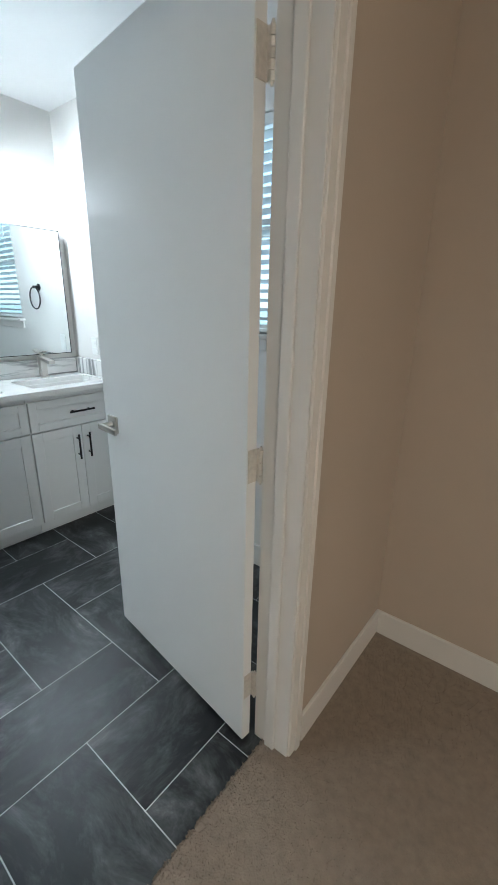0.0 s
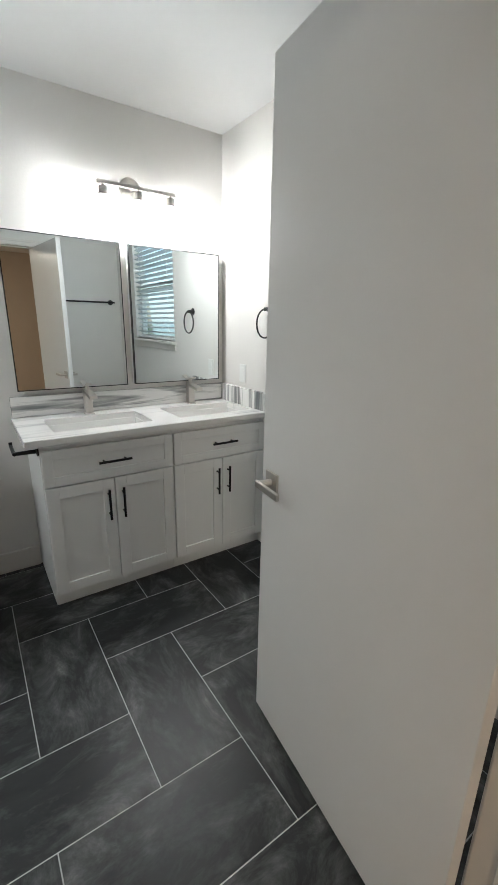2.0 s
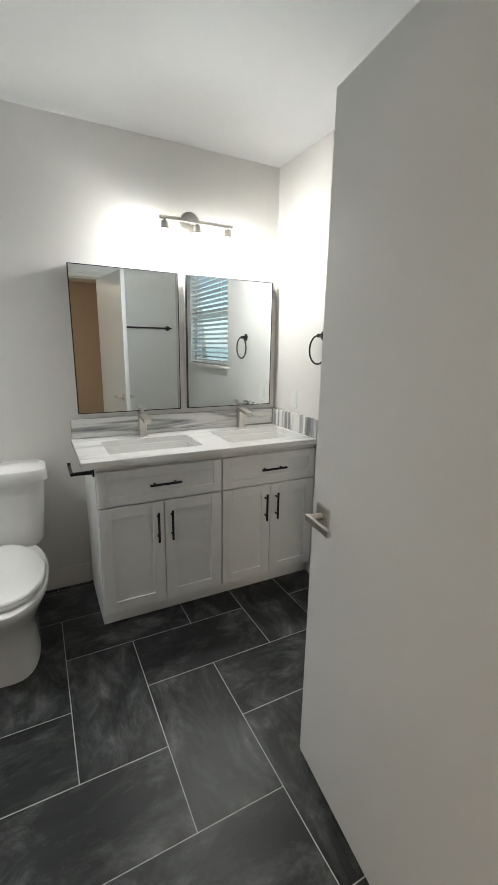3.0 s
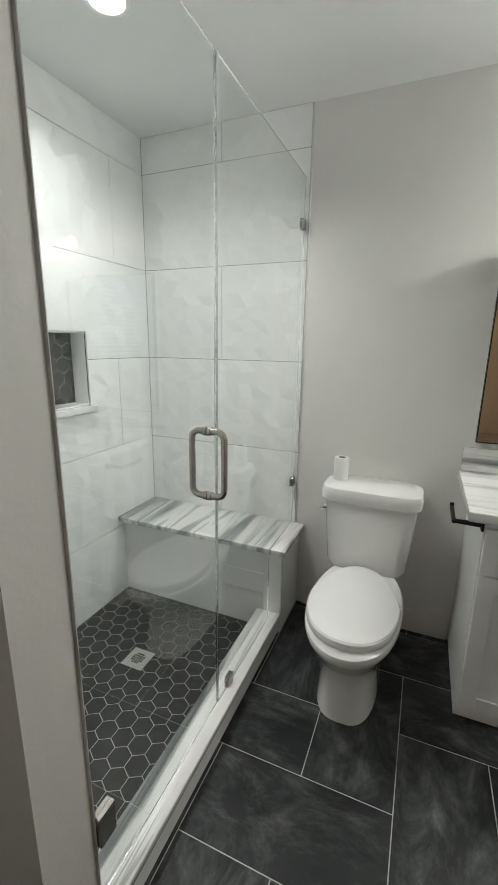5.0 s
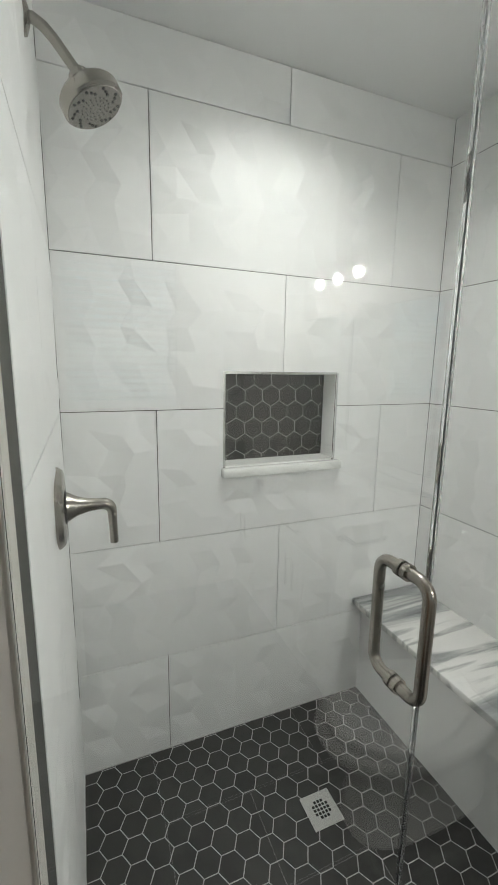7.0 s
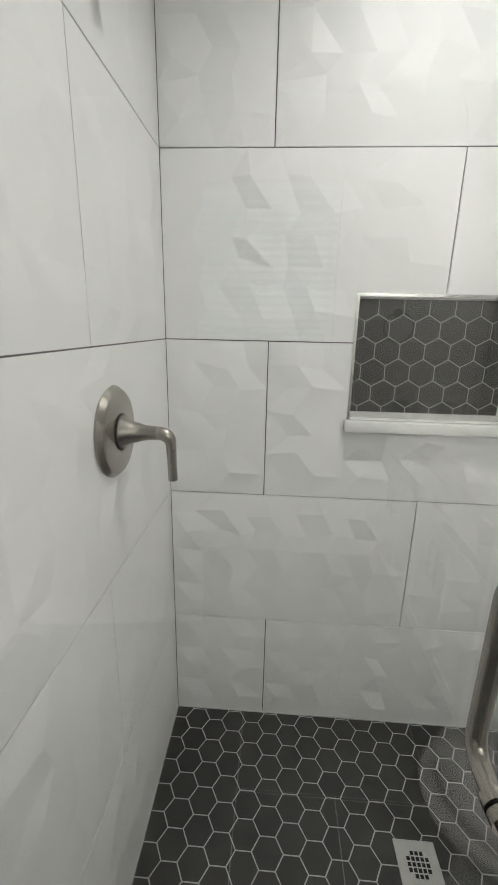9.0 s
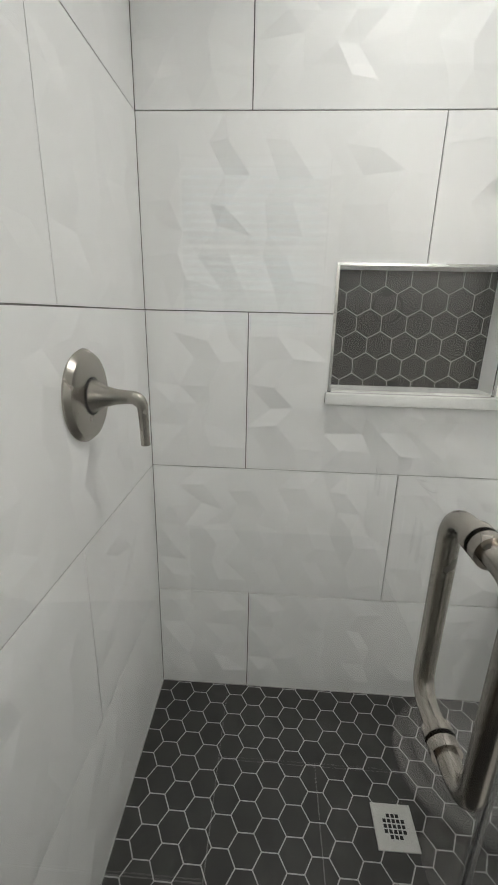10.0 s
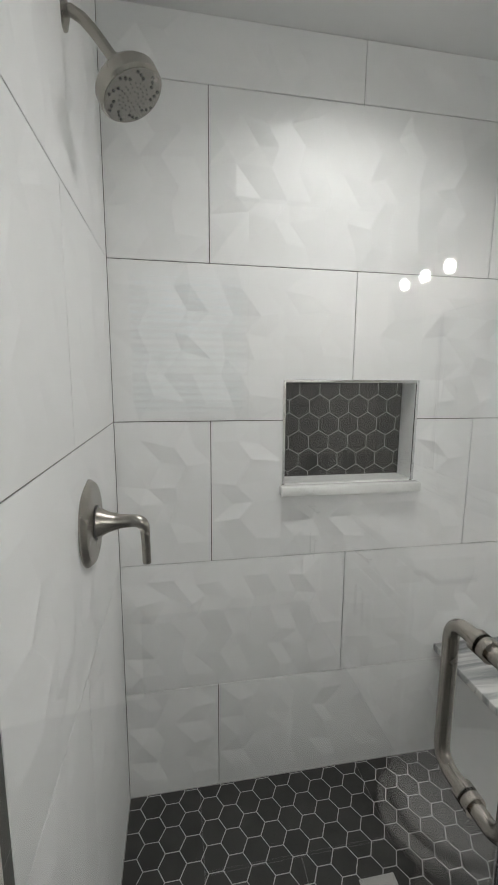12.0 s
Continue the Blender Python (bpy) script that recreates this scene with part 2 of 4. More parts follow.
# ---- structure: bathroom ----
b = bx(WX - 0.12, WX, -1.6, RY + 0.12, -0.1, CZ)
wall_vanity = structure("wall_west", b, PAINT, "light warm grey painted bathroom wall behind the vanity")
WIN = (-2.00, -1.08, 1.255, 2.13)
b = bmesh.new()
box(b, WX, WIN[0], RY, RY + 0.12, -0.1, CZ)
box(b, WIN[1], BX, RY, RY + 0.12, -0.1, CZ)
box(b, WIN[0], WIN[1], RY, RY + 0.12, -0.1, WIN[2])
box(b, WIN[0], WIN[1], RY, RY + 0.12, WIN[3], CZ)
structure("wall_north", b, PAINT, "light warm grey painted wall with a window")
JY0, JY1, DH = 0.012, 0.822, 2.07
b = bmesh.new()
box(b, DX, BX - 0.005, JY1 + 0.02, RY - 0.001, -0.1, CZ)
box(b, DX, BX - 0.005, -1.6, JY0 - 0.02, -0.1, CZ)
box(b, DX, BX - 0.005, JY0 - 0.02, JY1 + 0.02, DH + 0.02, CZ)
structure("wall_east", b, PAINT, "light grey painted wall around the doorway")
b = bmesh.new()
box(b, BX - 0.005, BX, JY1 + 0.02, 1.54, 0, CZ)
box(b, BX - 0.005, BX, -2.6, JY0 - 0.02, 0, CZ)
box(b, BX - 0.005, BX, JY0 - 0.02, JY1 + 0.02, DH + 0.02, CZ)
structure("wall_bedroom_west", b, TAN, "tan painted bedroom wall beside the doorway")
structure("wall_bedroom_north", bx(BX - 0.005, 3.2, 1.54, 1.66, -0.1, CZ), TAN, "tan painted bedroom wall")
structure("wall_bedroom_east", bx(3.2, 3.32, -2.7, 1.66, -0.1, CZ), TAN, "tan painted bedroom wall")
structure("wall_bedroom_south", bx(BX - 0.005, 3.32, -2.72, -2.6, -0.1, CZ), TAN, "tan painted bedroom wall")
b = bmesh.new()
LAX, LAY, LAH = -2.088, -0.952, 0.052   # downlight opening
box(b, WX, LAX - LAH, -1.6, RY, CZ, CZ + 0.1)
box(b, LAX + LAH, DX, -1.6, RY, CZ, CZ + 0.1)
box(b, LAX - LAH, LAX + LAH, -1.6, LAY - LAH, CZ, CZ + 0.1)
box(b, LAX - LAH, LAX + LAH, LAY + LAH, RY, CZ, CZ + 0.1)
structure("ceiling", b, CEIL, "smooth white painted bathroom ceiling", "ceiling")
structure("ceiling_bedroom", bx(DX + 0.001, 3.3, -2.7, 1.6, CZ, CZ + 0.1), CEIL, "white painted bedroom ceiling", "ceiling")
# shower end wall (valve side), its plastered end shows at the glass
STUB_Y = -0.515
structure("wall_shower_end", box(bx(VX + 0.012, -1.215, -1.6, -0.545, -0.1, CZ), VX + 0.025, -1.215, -0.545, STUB_Y + 0.004, -0.1, CZ), PAINT, "plastered end of the shower partition wall")
structure("wall_recess", bx(-1.215, DX, -1.6, -1.48, -0.1, CZ), PAINT, "grey painted recess wall beside the shower")
# niche wall core, with the niche cut through the tile layer
NX0, NX1, NZ0, NZ1, ND = -2.379, -1.914, 1.150, 1.491, 0.092
b = bmesh.new()
box(b, WX, NX0 - 0.003, -1.6, NY - 0.012, -0.1, CZ)
box(b, NX1 + 0.003, VX + 0.012, -1.6, NY - 0.012, -0.1, CZ)
box(b, NX0 - 0.003, NX1 + 0.003, -1.6, NY - 0.012, -0.1, NZ0 - 0.003)
box(b, NX0 - 0.003, NX1 + 0.003, -1.6, NY - 0.012, NZ1 + 0.003, CZ)
box(b, NX0 - 0.003, NX1 + 0.003, -1.6, NY - ND - 0.006, NZ0 - 0.003, NZ1 + 0.003)
wall_niche = structure("wall_shower_back", b, GROUTW, "white large-format tiled shower wall with a niche")
wall_bench = structure("wall_shower_bench", bx(WX, TX - 0.0015, NY - 0.01, TY, 0.0, CZ), GROUTW, "white large-format tiled shower wall above the bench")
wall_valve = structure("wall_shower_valve", bx(VX + 0.0015, VX + 0.012, NY - 0.01, -0.546, 0.0, CZ), GROUTW, "white large-format tiled shower wall with the valve")
# metal edge trims of the tiling
for tm, bb in ((ALU, bx(WX, TX + 0.002, TY, TY + 0.008, 0.0, CZ, bevel=0.002)), (TRIM, bx(VX + 0.019, VX + 0.025, -0.545, STUB_Y + 0.002, 0.0, CZ))):
    structure("trim", bb, tm, "thin tile edge trim strip in a satin finish", "trim")
floor = structure("floor", bx(WX, -0.555, -1.6, RY, -0.12, -0.0009), GROUTF, "charcoal slate-look floor tiles laid in a herringbone", "floor")
shower_floor = structure("floor_shower", bx(WX, VX + 0.012, NY - 0.012, -0.50, -0.003, 0.0117), HEXG, "charcoal hexagon mosaic shower floor", "floor")

# bedroom carpet, a sheet with an uneven front edge and tufts
b = bmesh.new()
box(b, -0.556, 3.2, -2.6, 1.54, -0.1, 0.008)
carpet = structure("carpet", b, CARPET, "beige cut-pile bedroom carpet", "carpet")
rng = random.Random(4)
verts, faces = [], []
for i in range(32000):
    x, y = -0.562 + 1.5 * rng.random() ** 1.6, -0.75 + 2.27 * rng.random()
    if x < BX and not (JY0 < y < JY1):
        continue
    h, r, a = rng.uniform(0.001, 0.006), rng.uniform(0.003, 0.006), rng.uniform(0, 6.28)
    k = len(verts)
    lean = (rng.uniform(-0.006, 0.006), rng.uniform(-0.006, 0.006))
    for j in range(3):
        verts.append((x + r * math.cos(a + j * 2.09), y + r * math.sin(a + j * 2.09), 0.004))
    verts.append((x + lean[0], y + lean[1], 0.008 + h))
    faces += [(k, k + 1, k + 3), (k + 1, k + 2, k + 3), (k + 2, k, k + 3)]
me = bpy.data.meshes.new("carpet_pile")
me.from_pydata(verts, [], faces)
me.materials.append(CARPET)
tagged(new("carpet_pile", me), "tufted beige carpet pile", "carpet", kind="stuff")


# baseboards with a rounded top edge
def baseboard(x0, x1, y0, y1, h, label="white painted baseboard"):
    structure("baseboard", bx(x0, x1, y0, y1, 0.0, h, bevel=0.004, seg=2), TRIM, label, "baseboard")


baseboard(WX, WX + 0.014, TY + 0.06, 0.333, 0.125)
baseboard(-2.33, DX, RY - 0.014, RY, 0.125)
baseboard(DX - 0.014, DX, JY1 + 0.09, RY - 0.014, 0.125)
baseboard(DX - 0.014, DX, -1.48, JY0 - 0.09, 0.125)
baseboard(BX, BX + 0.014, JY1 + 0.075, 1.54, 0.12)
baseboard(BX + 0.014, 3.2, 1.526, 1.54, 0.12)
baseboard(BX, BX + 0.014, -2.6, JY0 - 0.075, 0.12)
baseboard(-1.215, -1.201, -1.48, STUB_Y + 0.002, 0.125)

# door frame: jambs, stop and casings
b = bmesh.new()
for y0, y1 in ((JY1, JY1 + 0.02), (JY0 - 0.02, JY0)):
    box(b, DX - 0.006, BX + 0.004, y0, y1, 0.0, DH + 0.02, bevel=0.0015)
box(b, DX - 0.006, BX + 0.004, JY0, JY1, DH, DH + 0.02, bevel=0.0015)
structure("door_jamb", b, TRIM, "white painted door jamb", "door frame")
b = bmesh.new()
box(b, DX + 0.042, DX + 0.076, JY1 - 0.011, JY1, 0.0, DH, bevel=0.002)
box(b, DX + 0.042, DX + 0.076, JY0, JY0 + 0.011, 0.0, DH, bevel=0.002)
box(b, DX + 0.042, DX + 0.076, JY0 + 0.011, JY1 - 0.011, DH - 0.011, DH, bevel=0.002)
structure("door_stop", b, TRIM, "white painted door stop strip", "door frame")
for s, x in ((1, BX), (-1, DX)):
    b = bmesh.new()
    for (w0, w1, t) in ((0.006, 0.0585, 0.011), (0.036, 0.060, 0.017)):
        xa, xb = (x, x + s * t) if s > 0 else (x + s * t, x)
        box(b, xa, xb, JY1 + w0, JY1 + w1, 0.0, DH + w1, bevel=0.002)
        box(b, xa, xb, JY0 - w1, JY0 - w0, 0.0, DH + w1, bevel=0.002)
        box(b, xa, xb, JY0 - w0, JY1 + w0, DH + w0, DH + w1, bevel=0.002)
    structure("trim", b, TRIM, "white painted stepped door casing", "trim")

# ---- the open door ----
door = new("door_1")
ORIGIN[door] = Vector((0, 0, 0))
tagged(door, "white painted flush door standing open into the bathroom", "door", kind="structure")
DW = 0.783
door.matrix_world = pose(-0.606, 0.768, 0, 0, 0, 180 - 7.0)
# local axes: x along the leaf from the hinge, y towards the doorway side, z up
part("leaf", bx(0, DW, -0.035, 0, 0.022, 2.052, bevel=0.0015), DOORP, door)
for z in (0.24, 0.98, 1.84):
    b = bmesh.new()
    box(b, -0.0025, 0.0, -0.033, -0.004, z - 0.045, z + 0.045)
    for k in range(5):
        rod(b, (-0.012, -0.038, z - 0.045 + k * 0.018), (-0.012, -0.038, z - 0.0285 + k * 0.018), 0.0065, seg=12)
    box(b, -0.012, 0.0, -0.040, -0.033, z - 0.045, z + 0.045)
    rod(b, (-0.012, -0.038, z + 0.045), (-0.012, -0.038, z + 0.053), 0.005, 0.003, seg=12)
    rod(b, (-0.012, -0.038, z - 0.053), (-0.012, -0.038, z - 0.045), 0.003, 0.005, seg=12)
    h = part("hinge", b, HINGEP, door, "paint-smeared steel butt hinge")
for s in (1, -1):
    y0 = 0.0 if s > 0 else -0.035
    ZL = 0.945
    ro = part("rosette", bx(DW - 0.098, DW - 0.034, min(y0, y0 + s * 0.009), max(y0, y0 + s * 0.009), ZL - 0.032, ZL + 0.032, bevel=0.0015), LAMPN, door, "square brushed nickel rosette")
    b = bmesh.new()
    rod(b, (DW - 0.066, y0 + s * 0.009, ZL), (DW - 0.066, y0 + s * 0.052, ZL), 0.011)
    box(b, DW - 0.18, DW - 0.054, min(y0 + s * 0.046, y0 + s * 0.058), max(y0 + s * 0.046, y0 + s * 0.058), ZL - 0.010, ZL + 0.010, bevel=0.0015)
    part("lever", b, LAMPN, door, "flat brushed nickel lever")

# ---- window and what lies outside ----
win = thing("window_1", ((WIN[0] + WIN[1]) / 2, RY, WIN[2]), "white double-hung window with its blind lowered", "window", kind="structure")
b = bmesh.new()
for x0, x1 in ((WIN[0], WIN[0] + 0.035), (WIN[1] - 0.035, WIN[1])):
    box(b, x0, x1, RY + 0.055, RY + 0.11, WIN[2], WIN[3], bevel=0.003)
box(b, WIN[0] + 0.035, WIN[1] - 0.035, RY + 0.055, RY + 0.11, WIN[3] - 0.035, WIN[3], bevel=0.003)
box(b, WIN[0] + 0.035, WIN[1] - 0.035, RY + 0.055, RY + 0.11, WIN[2], WIN[2] + 0.04, bevel=0.003)
part("window_frame", b, PLASTIC, win)
ZM = 1.70
part("meeting_rail", bx(WIN[0] + 0.035, WIN[1] - 0.035, RY + 0.06, RY + 0.10, ZM - 0.022, ZM + 0.022, bevel=0.003), PLASTIC, win)
for z0, z1 in ((WIN[2] + 0.04, ZM - 0.022), (ZM + 0.022, WIN[3] - 0.035)):
    p = part("pane", bx(WIN[0] + 0.035, WIN[1] - 0.035, RY + 0.078, RY + 0.083, z0, z1), GLASS, win)
    p.visible_shadow = False
b = bmesh.new()
box(b, WIN[0] - 0.045, WIN[1] + 0.045, RY - 0.045, RY + 0.055, WIN[2] - 0.022, WIN[2], bevel=0.005, seg=2)
box(b, WIN[0] - 0.025, WIN[1] + 0.025, RY - 0.014, RY, WIN[2] - 0.075, WIN[2] - 0.022, bevel=0.003)
part("window_sill", b, TRIM, win, "white painted stool and apron")
blind = thing("window_blind", ((WIN[0] + WIN[1]) / 2, RY + 0.03, WIN[3]), "white horizontal slat blind inside the window reveal", "blind")
part("headrail", bx(WIN[0] + 0.006, WIN[1] - 0.006, RY + 0.012, RY + 0.05, WIN[3] - 0.045, WIN[3] - 0.002, bevel=0.003), BLIND, blind)
for k in range(19):
    z = WIN[3] - 0.07 - k * 0.041
    b = bx(WIN[0] + 0.010, WIN[1] - 0.010, -0.023, 0.023, -0.0014, 0.0014, bevel=0.0006)
    bmesh.ops.transform(b, matrix=Matrix.Translation((0, RY + 0.030, z)) @ Matrix.Rotation(radians(-18), 4, "X"), verts=b.verts)
    part("slat", b, BLIND, blind)
part("bottom_rail", bx(WIN[0] + 0.010, WIN[1] - 0.010, RY + 0.012, RY + 0.048, WIN[2] + 0.006, WIN[2] + 0.024, bevel=0.003), BLIND, blind)
for x in (WIN[0] + 0.14, WIN[1] - 0.14):
    part("ladder_cord", rd((x, RY + 0.006, WIN[2] + 0.02), (x, RY + 0.006, WIN[3] - 0.02), 0.0012, seg=6), BLIND, blind)
structure("ground", bx(-400, 400, RY + 0.2, 600, -0.75, -0.6), GRASS, "green lawn outside the window", "ground")


def tree(x, y, h, seed):
    r = random.Random(seed)
    t = thing("tree", (x, y, -0.6), "leafy green tree standing outside the window", "tree", group="trees outside")
    b = tube(bmesh.new(), [(x, y, -0.6), (x + 0.05, y, h * 0.35), (x - 0.05, y + 0.1, h * 0.75)], [0.16, 0.11, 0.04], seg=10)
    for k in range(6):
        a = r.uniform(0, 6.28)
        z = h * r.uniform(0.3, 0.6)
        tube(b, [(x, y, z), (x + 0.6 * math.cos(a), y + 0.6 * math.sin(a), z + 0.5), (x + 1.2 * math.cos(a), y + 1.2 * math.sin(a), z + 1.0)], [0.05, 0.03, 0.012], seg=7)
    part("trunk", b, BARK, t)
    vs, fs = [], []
    for k in range(2600):
        d = Vector((r.gauss(0, 1), r.gauss(0, 1), r.gauss(0, 1))).normalized() * r.uniform(0.4, 1.0) ** 0.6
        c = Vector((x + 1.5 * d.x, y + 1.3 * d.y, h * 0.68 + h * 0.34 * d.z)) + 0.2 * noise.noise_vector(Vector((x, y, 0)) + d * 2)
        u = Vector((r.gauss(0, 1), r.gauss(0, 1), r.gauss(0, 1))).normalized()
        v = u.orthogonal().normalized()
        s, i = r.uniform(0.05, 0.11), len(vs)
        vs += [c - u * s, c + v * s * 0.5, c + u * s, c - v * s * 0.5]
        fs.append((i, i + 1, i + 2, i + 3))
    me = bpy.data.meshes.new("crown")
    me.from_pydata([p - ORIGIN[t] for p in vs], [], fs)
    me.materials.append(FOLIAGE)
    o = new("crown", me)
    o.parent = t


tree(-0.4, 6.2, 4.2, 1)
tree(-3.1, 7.4, 4.8, 2)
tree(1.9, 7.8, 5.0, 3)

# ---- vanity ----
CF = -2.360      # faces of doors and drawers


def bar_pull(parent, c, axis, length):
    """A round black bar pull on two posts, standing off the face towards +x."""
    c = Vector(c)
    d = Vector((0, 1, 0)) if axis == "y" else Vector((0, 0, 1))
    b = bmesh.new()
    o = Vector((0.030, 0, 0))
    rod(b, c + o - d * length / 2, c + o + d * length / 2, 0.0062, seg=14)
    for s in (-1, 1):
        rod(b, c + d * s * length * 0.33, c + o + d * s * length * 0.33, 0.0048, seg=12)
    return part("handle", b, BLACK, parent, "matt black bar handle")


def shaker(x, y0, y1, z0, z1, rail=0.057, th=0.019):
    b = bmesh.new()
    box(b, x - th, x, y0, y0 + rail, z0, z1, bevel=0.0012)
    box(b, x - th, x, y1 - rail, y1, z0, z1, bevel=0.0012)
    box(b, x - th, x - 0.0002, y0 + rail, y1 - rail, z0, z0 + rail, bevel=0.0012)
    box(b, x - th, x - 0.0002, y0 + rail, y1 - rail, z1 - rail, z1, bevel=0.0012)
    box(b, x - th, x - 0.009, y0 + rail, y1 - rail, z0 + rail, z1 - rail)
    return b


def vanity_unit(y0, y1, label):
    t = thing("vanity_cabinet", ((WX + CF) / 2, (y0 + y1) / 2, 0), label, "cabinet", group="vanity cabinets")
    xb = CF - 0.021
    for ya in (y0, y1 - 0.016):
        b = bx(WX + 0.001, xb, ya, ya + 0.016, 0.085, 0.862)
        box(b, WX + 0.001, xb - 0.05, ya, ya + 0.016, 0.0, 0.085)
        part("side_panel", b, CAB, t)
    part("bottom_panel", bx(WX + 0.001, xb, y0 + 0.016, y1 - 0.016, 0.085, 0.101), CAB, t)
    b = bx(xb - 0.019, xb, y0 + 0.016, y1 - 0.016, 0.64, 0.862)
    box(b, xb - 0.019, xb, y0 + 0.016, y0 + 0.045, 0.101, 0.64)
    box(b, xb - 0.019, xb, y1 - 0.045, y1 - 0.016, 0.101, 0.64)
    part("face_frame", b, CAB, t)
    part("toe_kick", bx(xb - 0.05, xb - 0.034, y0, y1, 0.0, 0.085), CAB, t)
    g, ym = 0.004, (y0 + y1) / 2
    dr = part("drawer", shaker(CF, y0 + g, y1 - g, 0.662, 0.838, rail=0.045), CAB, t)
    bar_pull(dr, (CF - 0.001, ym + 0.007, 0.752), "y", 0.160)
    for a, c, hy in ((y0 + g, ym - 0.002, ym - 0.036), (ym + 0.002, y1 - g, ym + 0.036)):
        d = part("door", shaker(CF, a, c, 0.088, 0.654), CAB, t)
        bar_pull(d, (CF - 0.001, hy, 0.524), "z", 0.160)
    return t


vanity_unit(0.342, 0.984, "white painted shaker vanity cabinet with black bar handles")
vanity_unit(0.986, RY - 0.003, "white painted shaker vanity cabinet beside the wall")
CT0, CT1, CX = 0.865, 0.900, -2.335
S = [(0.425, 0.915, -2.745, -2.455), (1.075, 1.555, -2.745, -2.455)]
top = thing("countertop", ((WX + CX) / 2, 0.95, CT0), "white and grey banded marble countertop on the vanity", "countertop")
b = bmesh.new()
xs = [WX + 0.001, S[0][2], S[0][3], CX]
ys = [0.285, S[0][0], S[0][1], S[1][0], S[1][1], RY - 0.001]
V = {(i, j): b.verts.new((x, y, CT1)) for i, x in enumerate(xs) for j, y in enumerate(ys)}
for i in range(3):
    for j in range(5):
        if not (i == 1 and j in (1, 3)):
            b.faces.new((V[i, j], V[i + 1, j], V[i + 1, j + 1], V[i, j + 1]))
ex = bmesh.ops.extrude_face_region(b, geom=list(b.faces))
bmesh.ops.translate(b, verts=[v for v in ex["geom"] if isinstance(v, bmesh.types.BMVert)], vec=(0, 0, CT0 - CT1))
bmesh.ops.bevel(b, geom=[k for k in b.edges if len(k.link_faces) == 2 and k.calc_face_angle(0) > 1], offset=0.002, segments=2, affect="EDGES")
part("slab", b, MARBLE_Y, top)
part("backsplash", bx(WX + 0.001, WX + 0.020, 0.290, RY - 0.001, CT1, 1.012, bevel=0.002), MARBLE_BS, top, "veined marble backsplash")
part("sidesplash", bx(WX + 0.021, CX - 0.01, RY - 0.020, RY - 0.001, CT1, 1.012, bevel=0.002), stone("banded_marble_side", (16, 6, 1), BANDS, 0.14, offset=False), top, "striped marble side splash")
for y0, y1, x0, x1 in S:
    sk = thing("sink", ((x0 + x1) / 2, (y0 + y1) / 2, 0.74), "white rectangular undermount basin in the marble top", "sink", group="vanity sinks")
    b = bmesh.new()
    zb, zt, w = 0.755, CT0 + 0.004, 0.012
    box(b, x0 - w, x0 + 0.002, y0 - w, y1 + w, zb - w, zt, bevel=0.003)
    box(b, x1 - 0.002, x1 + w, y0 - w, y1 + w, zb - w, zt, bevel=0.003)
    box(b, x0, x1, y0 - w, y0 + 0.002, zb - w, zt, bevel=0.003)
    box(b, x0, x1, y1 - 0.002, y1 + w, zb - w, zt, bevel=0.003)
    box(b, x0, x1, y0, y1, zb - w, zb)
    part("basin", b, PORC, sk)
    part("drain", lathe(bmesh.new(), [(0.024, 0.0), (0.024, 0.003), (0.014, 0.005), (0.002, 0.005)], Matrix.Translation(((x0 + x1) / 2, (y0 + y1) / 2, zb))), CHROME, sk, "chrome pop-up drain")


def faucet(y):
    x, z = -2.812, CT1
    t = thing("faucet", (x, y, z), "brushed nickel square single-hole faucet", "faucet", group="vanity faucets")
    part("base", bx(x - 0.028, x + 0.028, y - 0.028, y + 0.028, z, z + 0.006, bevel=0.0015), LAMPN, t)
    part("body", bx(x - 0.021, x + 0.021, y - 0.021, y + 0.021, z + 0.006, z + 0.130, bevel=0.0025), LAMPN, t)
    b = bx(-0.02, 0.135, -0.021, 0.021, -0.010, 0.010, bevel=0.002)
    bmesh.ops.transform(b, matrix=Matrix.Translation((x, y, z + 0.128)) @ Matrix.Rotation(radians(8), 4, "Y"), verts=b.verts)
    part("spout", b, LAMPN, t)
    b = bx(-0.025, 0.055, -0.016, 0.016, -0.004, 0.004, bevel=0.0015)
    bmesh.ops.transform(b, matrix=Matrix.Translation((x, y, z + 0.160)) @ Matrix.Rotation(radians(-14), 4, "Y"), verts=b.verts)
    rod(b, (x, y, z + 0.135), (x, y, z + 0.158), 0.011)
    part("lever", b, LAMPN, t)


faucet(0.672)
faucet(1.315)


def mirror(y0, y1, z0, z1, label):
    t = thing("mirror_cabinet", (WX, (y0 + y1) / 2, z0), label, "mirror", group="mirrors over the vanity")
    xf = -2.830
    part("case", bx(WX + 0.001, xf - 0.006, y0 + 0.002, y1 - 0.002, z0 + 0.002, z1 - 0.002, bevel=0.001), CAB, t)
    part("glass", bx(xf - 0.006, xf, y0 + 0.004, y1 - 0.004, z0 + 0.004, z1 - 0.004), MIRROR, t, "silvered mirror", smooth=False)
    b = bmesh.new()
    e = 0.0045
    for yy in ((y0, y0 + e), (y1 - e, y1)):
        box(b, xf - 0.02, xf + 0.0015, yy[0], yy[1], z0, z1)
    for zz in ((z0, z0 + e), (z1 - e, z1)):
        box(b, xf - 0.02, xf + 0.0015, y0 + e, y1 - e, zz[0], zz[1])
    part("frame", b, BLACK, t, "thin black metal frame")


mirror(0.330, 0.914, 1.046, 1.824, "black-framed mirror hanging over the vanity")
mirror(0.960, 1.540, 1.046, 1.822, "black-framed mirror hanging near the corner")

